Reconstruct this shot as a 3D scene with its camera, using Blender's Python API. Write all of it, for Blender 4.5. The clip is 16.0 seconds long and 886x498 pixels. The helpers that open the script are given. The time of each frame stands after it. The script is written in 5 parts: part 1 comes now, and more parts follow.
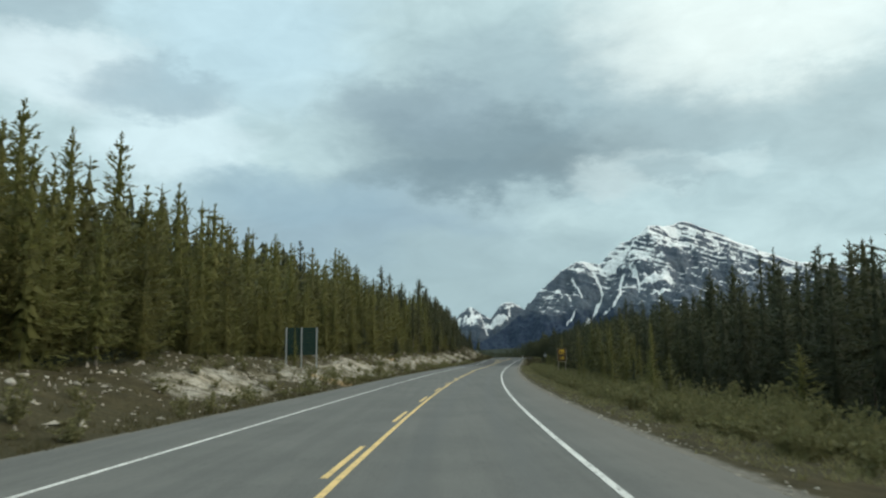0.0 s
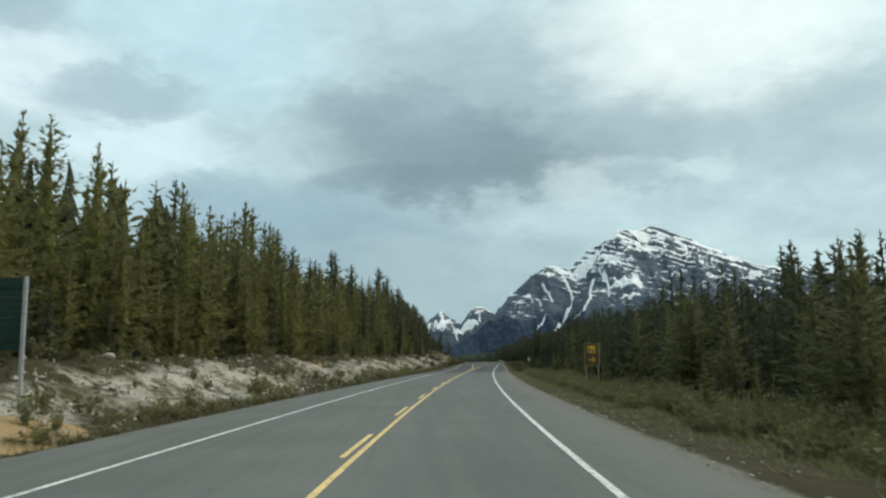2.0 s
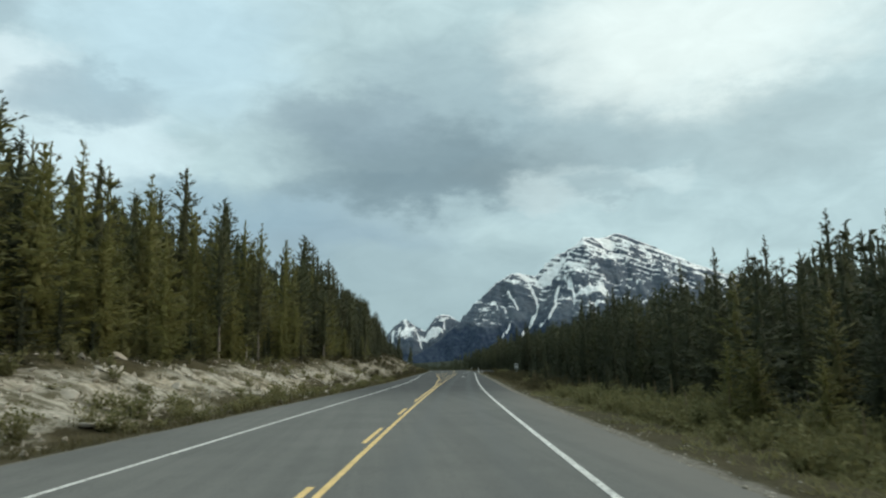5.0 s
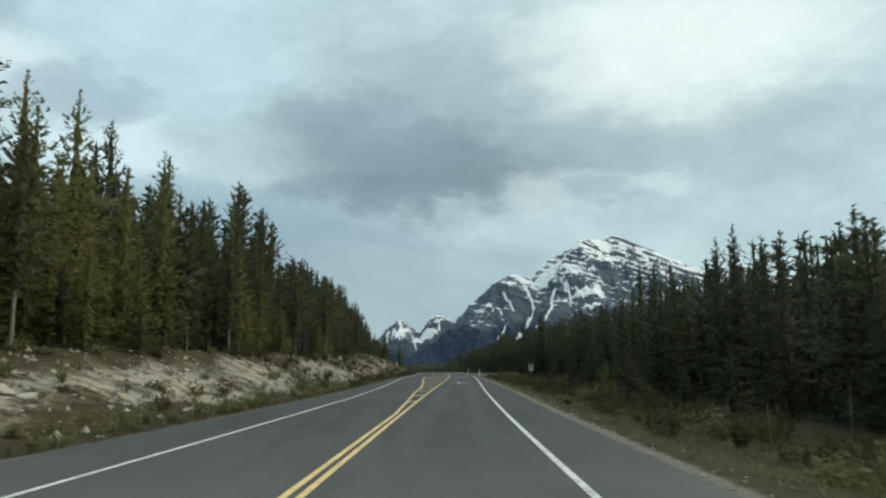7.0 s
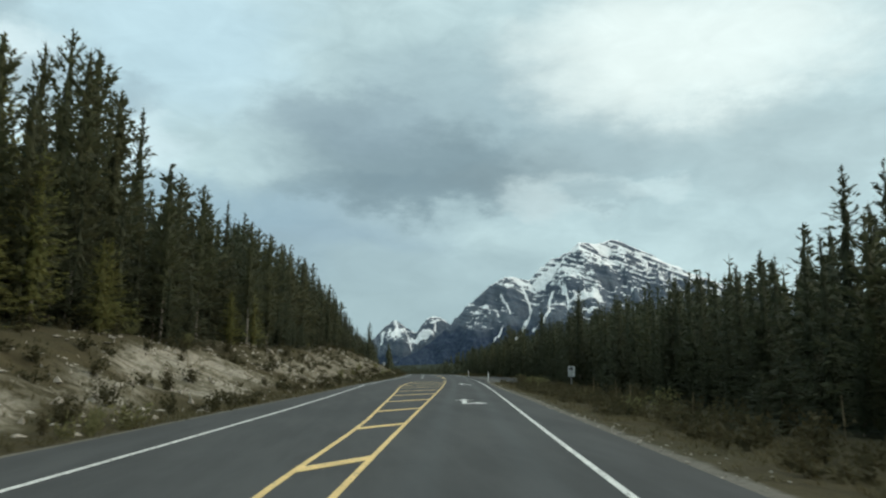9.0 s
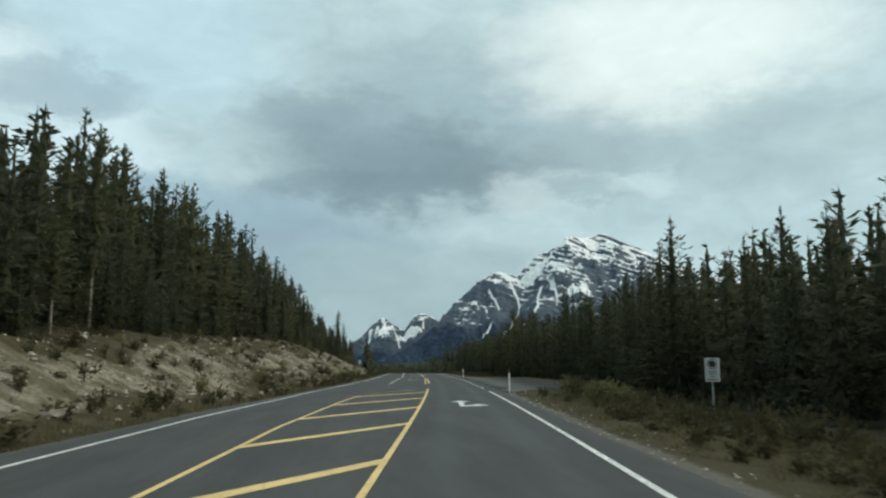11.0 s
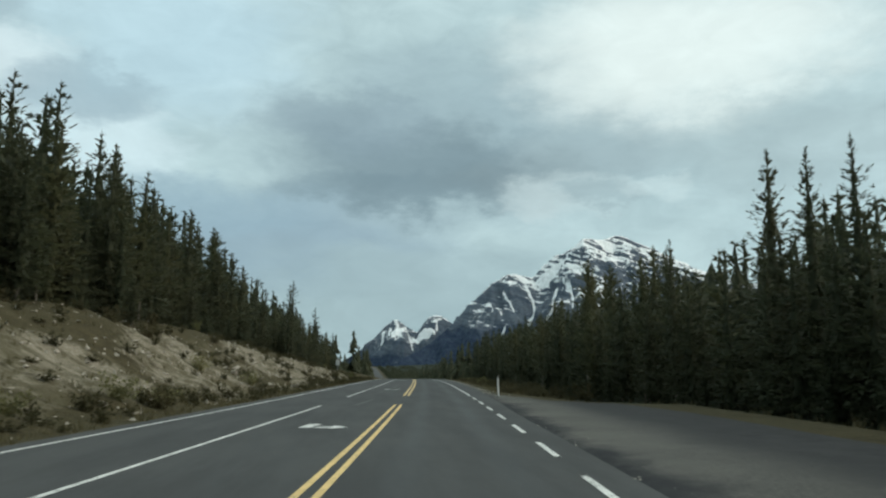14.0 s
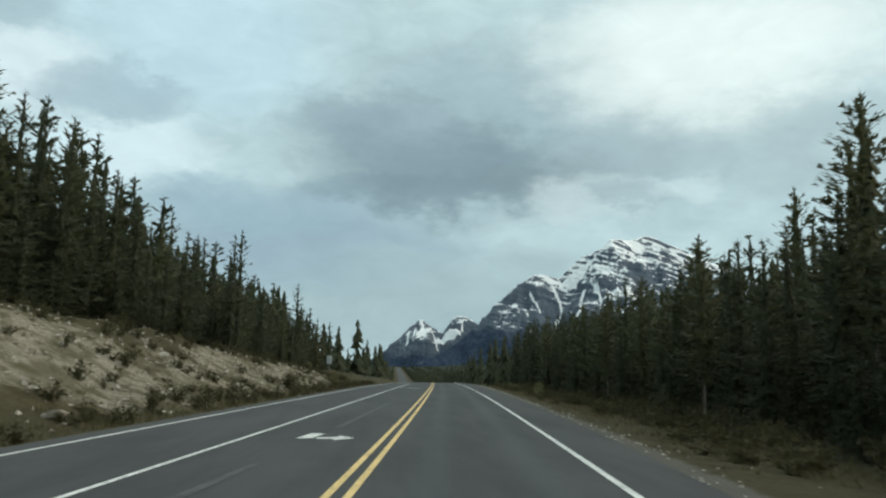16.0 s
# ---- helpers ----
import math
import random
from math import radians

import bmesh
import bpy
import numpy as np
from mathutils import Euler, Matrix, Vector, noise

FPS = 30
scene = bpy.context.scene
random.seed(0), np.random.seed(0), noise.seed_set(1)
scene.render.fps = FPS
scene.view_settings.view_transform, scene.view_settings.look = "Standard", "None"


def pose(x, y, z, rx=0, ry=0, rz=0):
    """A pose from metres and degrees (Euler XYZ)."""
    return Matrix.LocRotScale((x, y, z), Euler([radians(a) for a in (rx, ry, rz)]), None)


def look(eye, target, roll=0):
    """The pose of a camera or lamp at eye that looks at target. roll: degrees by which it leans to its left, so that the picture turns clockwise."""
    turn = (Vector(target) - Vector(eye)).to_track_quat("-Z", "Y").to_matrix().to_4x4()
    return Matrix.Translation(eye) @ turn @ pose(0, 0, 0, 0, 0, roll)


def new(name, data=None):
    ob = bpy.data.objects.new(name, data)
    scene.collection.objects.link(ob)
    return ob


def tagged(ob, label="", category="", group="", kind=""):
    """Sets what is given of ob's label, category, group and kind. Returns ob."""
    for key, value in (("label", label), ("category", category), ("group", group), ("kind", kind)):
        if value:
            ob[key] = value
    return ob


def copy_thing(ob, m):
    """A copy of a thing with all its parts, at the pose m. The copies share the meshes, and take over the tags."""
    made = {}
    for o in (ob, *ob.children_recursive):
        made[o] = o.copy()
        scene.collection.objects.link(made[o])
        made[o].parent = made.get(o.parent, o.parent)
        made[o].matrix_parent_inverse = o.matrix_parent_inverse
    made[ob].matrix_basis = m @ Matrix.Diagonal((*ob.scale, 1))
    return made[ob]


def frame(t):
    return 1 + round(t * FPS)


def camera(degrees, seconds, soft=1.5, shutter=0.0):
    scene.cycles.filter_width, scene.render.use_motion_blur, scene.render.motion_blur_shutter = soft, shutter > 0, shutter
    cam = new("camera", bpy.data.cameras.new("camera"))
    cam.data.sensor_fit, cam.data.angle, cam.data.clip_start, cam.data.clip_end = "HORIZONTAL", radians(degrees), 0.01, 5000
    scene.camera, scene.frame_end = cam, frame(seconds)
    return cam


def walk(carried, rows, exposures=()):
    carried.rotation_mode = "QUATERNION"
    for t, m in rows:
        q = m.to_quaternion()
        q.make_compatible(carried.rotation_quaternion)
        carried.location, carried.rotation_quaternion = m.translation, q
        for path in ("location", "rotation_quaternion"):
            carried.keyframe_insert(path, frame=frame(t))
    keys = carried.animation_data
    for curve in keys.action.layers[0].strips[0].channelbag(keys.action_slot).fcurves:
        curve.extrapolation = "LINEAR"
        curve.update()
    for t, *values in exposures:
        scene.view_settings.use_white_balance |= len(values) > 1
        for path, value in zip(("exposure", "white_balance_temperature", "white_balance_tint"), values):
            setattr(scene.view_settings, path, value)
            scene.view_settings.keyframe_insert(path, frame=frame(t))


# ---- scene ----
cam = camera(60.0, 16.0, soft=2.3, shutter=0.15)
# seconds, x, y, z, pitch + 90, roll, yaw
PATH = [
    (0.00, -0.068, 0.000, 1.556, 97.614, 0.582, -0.030),
    (0.50, 0.154, 9.775, 1.390, 97.669, 0.878, -0.536),
    (1.00, 0.465, 19.544, 1.247, 97.828, 1.070, -1.112),
    (1.50, 0.864, 29.308, 1.125, 97.977, 1.081, -1.666),
    (2.00, 1.327, 39.067, 1.022, 97.982, 0.932, -2.241),
    (2.50, 1.875, 48.820, 0.938, 98.170, 0.828, -2.696),
    (3.00, 2.464, 58.567, 0.868, 98.217, 0.780, -3.209),
    (3.50, 3.126, 68.310, 0.808, 98.253, 0.665, -3.688),
    (4.00, 3.892, 78.046, 0.752, 98.480, 0.617, -4.107),
    (4.50, 4.718, 87.786, 0.698, 98.522, 0.750, -4.508),
    (5.00, 5.597, 97.539, 0.643, 98.539, 0.991, -4.877),
    (6.25, 8.096, 121.974, 0.502, 98.607, 0.681, -5.111),
    (7.50, 10.782, 146.487, 0.369, 98.675, 0.371, -5.344),
    (8.00, 11.772, 156.313, 0.331, 98.677, 0.086, -5.310),
    (8.50, 12.732, 166.187, 0.307, 98.763, -0.282, -5.424),
    (9.00, 13.689, 176.142, 0.298, 98.762, -0.692, -5.622),
    (10.25, 16.510, 201.386, 0.310, 98.647, -0.190, -6.089),
    (11.50, 19.463, 227.139, 0.323, 98.532, 0.313, -6.556),
    (12.00, 20.754, 237.583, 0.323, 98.592, -0.027, -6.689),
    (12.50, 22.103, 248.073, 0.316, 98.738, -0.267, -6.525),
    (13.00, 23.391, 258.575, 0.305, 98.791, -0.352, -6.275),
    (13.50, 24.618, 269.089, 0.288, 98.779, -0.336, -5.886),
    (14.00, 25.708, 279.614, 0.267, 98.757, -0.290, -5.453),
    (14.50, 26.737, 290.151, 0.243, 98.783, -0.278, -4.966),
    (15.00, 27.604, 300.700, 0.216, 98.767, -0.385, -4.444),
    (15.50, 28.340, 311.260, 0.187, 98.808, -0.601, -3.980),
    (16.00, 29.038, 321.832, 0.157, 98.818, -0.858, -3.594),
]
# seconds and stops: the camera opens a little on the way out of the first bend
EXPOSURE = [(0.0, 0.06), (1.0, 0.07), (2.0, 0.09), (3.0, 0.11), (4.0, 0.04), (5.0, 0.03), (7.5, 0.02), (9.0, 0.04), (11.5, 0.0), (14.0, -0.03), (16.0, 0.03)]
walk(cam, [(t, pose(x, y, z, a, b, c)) for t, x, y, z, a, b, c in PATH], exposures=EXPOSURE)

# knots of the road's right edge line, every 40 m from 80 m behind the start
KNOT_X = [3.366, 1.767, 1.652, 3.023, 5.856, 9.669, 13.893, 18.706, 23.809, 28.050, 31.369, 34.203, 36.657, 38.792, 40.651, 42.262, 43.641, 44.793]
KNOT_Z = [2.166, 0.855, -0.065, -0.594, -0.813, -1.039, -1.282, -1.245, -1.219, -1.281, -1.392, -1.512, -1.752, -2.155, -2.742, -3.524, -4.509, -5.698]
# ---------------------------------------------------------------- light
SUN_EL, SUN_AZ = 31.0, 92.0


def build_world():
    world = bpy.data.worlds.new("overcast_sky")
    scene.world = world
    world.use_nodes = True
    nt = world.node_tree
    nt.nodes.clear()
    N, Lk = nt.nodes.new, nt.links.new

    def math_node(op, a, b=None, c=None, clamp=False):
        n = N("ShaderNodeMath")
        n.operation, n.use_clamp = op, clamp
        for i, v in enumerate((a, b, c)):
            if v is None:
                continue
            if isinstance(v, (int, float)):
                n.inputs[i].default_value = v
            else:
                Lk(v, n.inputs[i])
        return n.outputs[0]

    def mix(fac, a, b):
        n = N("ShaderNodeMix")
        n.data_type = "RGBA"
        for sock, v in ((n.inputs[0], fac), (n.inputs[6], a), (n.inputs[7], b)):
            if isinstance(v, (int, float)):
                sock.default_value = v
            elif isinstance(v, tuple):
                sock.default_value = (*v, 1)
            else:
                Lk(v, sock)
        return n.outputs[2]

    def fbm(vec, scale, detail, rough=0.55, distort=0.0):
        n = N("ShaderNodeTexNoise")
        n.inputs["Scale"].default_value = scale
        n.inputs["Detail"].default_value = detail
        n.inputs["Roughness"].default_value = rough
        n.inputs["Distortion"].default_value = distort
        Lk(vec, n.inputs["Vector"])
        return n.outputs["Fac"]

    tc = N("ShaderNodeTexCoord")
    sep = N("ShaderNodeSeparateXYZ")
    Lk(tc.outputs["Generated"], sep.inputs[0])
    x, y, z = sep.outputs
    az = math_node("MULTIPLY", math_node("ARCTAN2", x, y), 57.2958)
    el = math_node("MULTIPLY", math_node("ARCSINE", z), 57.2958)
    comb = N("ShaderNodeCombineXYZ")
    Lk(az, comb.inputs[0])
    Lk(math_node("MULTIPLY", el, 2.0), comb.inputs[1])
    flat = comb.outputs[0]
    w1 = math_node("MULTIPLY", math_node("SUBTRACT", fbm(flat, 0.11, 6, 0.62), 0.5), 11.0)
    off = N("ShaderNodeVectorMath")
    off.operation = "ADD"
    Lk(flat, off.inputs[0])
    off.inputs[1].default_value = (37.0, 11.0, 5.0)
    w2 = math_node("MULTIPLY", math_node("SUBTRACT", fbm(off.outputs[0], 0.15, 6, 0.62), 0.5), 6.0)
    waz, wel = math_node("ADD", az, w1), math_node("ADD", el, w2)

    def bank(a, e, ra, re, soft=1.0):
        """Share of a cloud bank round the bearing a and the elevation e."""
        da = math_node("DIVIDE", math_node("SUBTRACT", waz, a), ra)
        de = math_node("DIVIDE", math_node("SUBTRACT", wel, e), re)
        d = math_node("ADD", math_node("MULTIPLY", da, da), math_node("MULTIPLY", de, de))
        m = N("ShaderNodeMapRange")
        m.interpolation_type = "SMOOTHSTEP"
        m.inputs[1].default_value, m.inputs[2].default_value = 1.0 + soft, max(0.0, 1.0 - soft)
        m.inputs[3].default_value, m.inputs[4].default_value = 0.0, 1.0
        Lk(d, m.inputs[0])
        return m.outputs[0]

    sky = N("ShaderNodeTexSky")
    sky.sky_type, sky.sun_disc = "NISHITA", False
    sky.sun_elevation, sky.sun_rotation = radians(SUN_EL), radians(SUN_AZ)
    blue = N("ShaderNodeVectorMath")
    blue.operation = "SCALE"
    Lk(sky.outputs[0], blue.inputs[0])
    blue.inputs["Scale"].default_value = 0.11

    # a bright overcast deck that grows lighter towards the zenith, with wisps at two scales
    big, small = fbm(flat, 0.05, 5, 0.5, 0.4), fbm(flat, 0.22, 6, 0.6, 0.5)
    wisp = math_node("ADD", math_node("MULTIPLY", big, 0.65), math_node("MULTIPLY", small, 0.35))
    ramp = N("ShaderNodeMapRange")
    ramp.inputs[1].default_value, ramp.inputs[2].default_value = 0.3, 0.7
    Lk(wisp, ramp.inputs[0])
    deck = mix(ramp.outputs[0], DECK_DARK, DECK_LIGHT)
    cover = mix(0.93, blue.outputs[0], deck)
    for a, e, ra, re, soft, amount, colour in CLOUDS:
        cover = mix(math_node("MULTIPLY", bank(a, e, ra, re, soft), amount), cover, (0.965 * colour[0], colour[1], colour[2]))
    wisp2 = math_node("MULTIPLY_ADD", math_node("SUBTRACT", small, 0.5), 0.22, 1.0)
    lift = N("ShaderNodeMapRange")
    lift.inputs[1].default_value, lift.inputs[2].default_value = 26.0, 80.0
    Lk(el, lift.inputs[0])
    high = N("ShaderNodeVectorMath")
    high.operation = "MULTIPLY"
    Lk(cover, high.inputs[0])
    Lk(mix(lift.outputs[0], (1.0, 1.0, 1.0), ZENITH), high.inputs[1])
    total = N("ShaderNodeVectorMath")
    total.operation = "SCALE"
    Lk(high.outputs[0], total.inputs[0])
    Lk(wisp2, total.inputs["Scale"])
    bg, out = N("ShaderNodeBackground"), N("ShaderNodeOutputWorld")
    bg.inputs["Strength"].default_value = 1.0
    Lk(total.outputs[0], bg.inputs[0])
    Lk(bg.outputs[0], out.inputs[0])


DECK_DARK, DECK_LIGHT = (0.42, 0.58, 0.61), (0.605, 0.795, 0.81)
ZENITH = (2.0, 1.75, 1.6)
# bearing, elevation, half width, half height, softness, amount, colour
CLOUDS = [
    (-15.5, 23.5, 9, 6, 0.9, 0.6, (0.56, 0.77, 0.88)),
    (-30.0, 24.5, 6, 4, 0.9, 0.6, (0.35, 0.47, 0.54)),
    (-28.0, 19.0, 6, 2.6, 0.8, 0.8, (0.73, 0.86, 0.90)),
    (-19.5, 15.0, 6, 3.0, 0.8, 0.75, (0.72, 0.88, 0.93)),
    (-21.0, 18.3, 5.5, 1.6, 0.9, 0.75, (0.36, 0.49, 0.56)),
    (-7.5, 9.0, 12, 3.8, 0.95, 0.85, (0.30, 0.42, 0.50)),
    (-12.0, 11.5, 8, 2.0, 0.9, 0.5, (0.33, 0.48, 0.57)),
    (6.5, 17.0, 14, 6.0, 0.95, 0.75, (0.34, 0.46, 0.51)),
    (5.0, 14.6, 11, 3.0, 0.95, 0.72, (0.19, 0.272, 0.318)),
    (1.8, 13.0, 8.5, 1.5, 0.7, 0.5, (0.20, 0.29, 0.34)),
    (15.9, 16.4, 4.5, 2.2, 0.9, 0.45, (0.34, 0.455, 0.50)),
    (-2.5, 18.3, 6, 2.3, 0.95, 0.55, (0.24, 0.33, 0.39)),
    (11.0, 13.6, 6, 1.8, 1.0, 0.6, (0.25, 0.335, 0.37)),
    (24.0, 22.5, 12, 5.0, 1.0, 0.8, (0.90, 0.99, 0.96)),
    (29.5, 15.5, 8, 3.0, 0.95, 0.55, (0.39, 0.50, 0.53)),
    (17.5, 16.0, 6, 2.0, 1.0, 0.4, (0.44, 0.56, 0.59)),
    (15.0, 12.6, 4.5, 1.3, 1.0, 0.4, (0.70, 0.83, 0.84)),
    (17.6, 12.4, 3.2, 0.9, 0.7, 0.7, (0.36, 0.48, 0.52)),
    (12.6, 12.2, 2.2, 0.9, 1.0, 0.22, (0.74, 0.88, 0.90)),
    (21.0, 12.8, 2.2, 0.8, 1.0, 0.25, (0.80, 0.93, 0.93)),
    (1.0, 6.5, 5, 2.5, 1.0, 0.45, (0.47, 0.61, 0.63)),
    (3.0, 4.0, 14, 4.5, 1.0, 0.7, (0.34, 0.46, 0.50)),
]
build_world()
sun = new("sun", bpy.data.lights.new("sun", "SUN"))
sun.data.energy, sun.data.angle, sun.data.color = 2.15, radians(60), (1.0, 0.90, 0.74)
sun.matrix_world = look((0, 0, 0), (-math.sin(radians(SUN_AZ)) * math.cos(radians(SUN_EL)), -math.cos(radians(SUN_AZ)) * math.cos(radians(SUN_EL)), -math.sin(radians(SUN_EL))))


# ---------------------------------------------------------------- materials
class Mat:
    """A node material in the making; short names for the nodes that this scene needs."""

    def __init__(self, name, rough=0.8, metal=0.0, spec=0.3):
        self.m = bpy.data.materials.new(name)
        self.m.use_nodes = True
        self.nt = self.m.node_tree
        self.b = self.nt.nodes["Principled BSDF"]
        self.b.inputs["Roughness"].default_value = rough
        self.b.inputs["Metallic"].default_value = metal
        self.b.inputs["Specular IOR Level"].default_value = spec
        self.co = self.nt.nodes.new("ShaderNodeTexCoord")
        self.geo = self.nt.nodes.new("ShaderNodeNewGeometry")

    def N(self, kind):
        return self.nt.nodes.new(kind)

    def L(self, a, b):
        self.nt.links.new(a, b)

    def put(self, sock, v):
        if isinstance(v, (int, float)):
            sock.default_value = v
        elif isinstance(v, tuple):
            sock.default_value = (*v, 1) if len(v) == 3 and sock.type == "RGBA" else v
        else:
            self.L(v, sock)

    def noise(self, scale, detail=4, rough=0.55, stretch=(1, 1, 1), vec=None, distort=0.0):
        mp = self.N("ShaderNodeMapping")
        mp.inputs["Scale"].default_value = stretch
        self.L(vec or self.geo.outputs["Position"], mp.inputs["Vector"])
        n = self.N("ShaderNodeTexNoise")
        for key, v in (("Scale", scale), ("Detail", detail), ("Roughness", rough), ("Distortion", distort)):
            n.inputs[key].default_value = v
        self.L(mp.outputs[0], n.inputs["Vector"])
        return n.outputs["Fac"]

    def math(self, op, a, b=0.0, c=0.0):
        n = self.N("ShaderNodeMath")
        n.operation = op
        for i, v in enumerate((a, b, c)):
            self.put(n.inputs[i], v)
        return n.outputs[0]

    def step(self, v, lo, hi, a=0.0, b=1.0):
        n = self.N("ShaderNodeMapRange")
        n.interpolation_type = "SMOOTHSTEP"
        for i, w in enumerate((v, lo, hi, a, b)):
            self.put(n.inputs[i], w)
        return n.outputs[0]

    def mix(self, fac, a, b):
        n = self.N("ShaderNodeMix")
        n.data_type = "RGBA"
        self.put(n.inputs[0], fac), self.put(n.inputs[6], a), self.put(n.inputs[7], b)
        return n.outputs[2]

    def attr(self, name):
        n = self.N("ShaderNodeAttribute")
        n.attribute_name = name
        return n.outputs["Fac"]

    def random(self):
        return self.N("ShaderNodeObjectInfo").outputs["Random"]

    def colour(self, v):
        self.put(self.b.inputs["Base Color"], v)
        return self

    def bump(self, h, dist=0.02, strength=0.6):
        n = self.N("ShaderNodeBump")
        n.inputs["Distance"].default_value, n.inputs["Strength"].default_value = dist, strength
        self.L(h, n.inputs["Height"])
        self.L(n.outputs[0], self.b.inputs["Normal"])
        return self

    def done(self):
        return self.m


def asphalt_material():
    m = Mat("weathered_asphalt", 0.85, spec=0.25)
    u = m.attr("across")
    grain, patch, stain = m.noise(30, 3), m.noise(0.35, 4), m.noise(0.5, 4, stretch=(1, 0.12, 1))
    col = m.mix(m.step(patch, 0.3, 0.7), (0.105, 0.108, 0.104), (0.135, 0.137, 0.131))
    col = m.mix(m.step(stain, 0.45, 0.75, 0, 0.5), col, (0.085, 0.087, 0.086))
    col = m.mix(m.step(grain, 0.35, 0.7, 0, 0.45), col, (0.18, 0.18, 0.17))
    # polished wheel tracks, a little darker and smoother
    track = m.step(m.math("ABSOLUTE", m.math("SUBTRACT", m.math("ABSOLUTE", m.math("ADD", u, 1.85)), 0.85)), 0.05, 0.5, 0.35, 0.0)
    col = m.mix(track, col, (0.088, 0.09, 0.09))
    streak = m.noise(1.0, 4, 0.6, (2.2, 0.03, 1))
    col = m.mix(m.step(streak, 0.40, 0.65, 0, 0.3), col, (0.082, 0.084, 0.083))
    wear = m.noise(1.0, 3, 0.6, (1.1, 0.05, 1), distort=0.6)
    col = m.mix(m.step(wear, 0.52, 0.75, 0, 0.25), col, (0.165, 0.163, 0.152))
    shoulder = m.step(u, 0.1, 1.6, 0, 0.6)
    col = m.mix(shoulder, col, (0.16, 0.15, 0.135))
    cracks = m.step(m.noise(0.9, 6, 0.7, (1.5, 0.4, 1)), 0.492, 0.5, 0.0, 0.3)
    cracks2 = m.step(m.noise(0.9, 6, 0.7, (1.5, 0.4, 1)), 0.5, 0.508, 1.0, 0.0)
    col = m.mix(m.math("MULTIPLY", cracks, cracks2), col, (0.05, 0.05, 0.05))
    pos = m.N("ShaderNodeSeparateXYZ")
    m.L(m.geo.outputs["Position"], pos.inputs[0])
    # from the junction on, dimmer light is put into the surface's colour
    dim_stretch = m.step(m.math("ADD", pos.outputs[1], m.math("MULTIPLY", patch, 20.0)), 138.0, 172.0, 0.0, 0.8)
    col = m.mix(dim_stretch, col, m.mix(m.step(m.noise(0.8, 5, 0.65, (1, 0.15, 1)), 0.35, 0.65), (0.028, 0.030, 0.033), (0.047, 0.050, 0.053)))
    m.put(m.b.inputs["Roughness"], m.math("SUBTRACT", 0.9, m.math("MULTIPLY", track, 0.4)))
    return m.colour(col).bump(grain, 0.004, 0.5).done()


def paint_material(name, colour, worn):
    m = Mat(name, 0.6)
    chip = m.step(m.noise(9, 6, 0.75), 0.62 - worn * 0.2, 0.7 - worn * 0.2, 0, 0.85)
    soft = m.noise(1.3, 3)
    col = m.mix(m.step(soft, 0.3, 0.7), colour, tuple(c * 0.8 for c in colour))
    return m.colour(m.mix(chip, col, (0.12, 0.12, 0.115))).done()


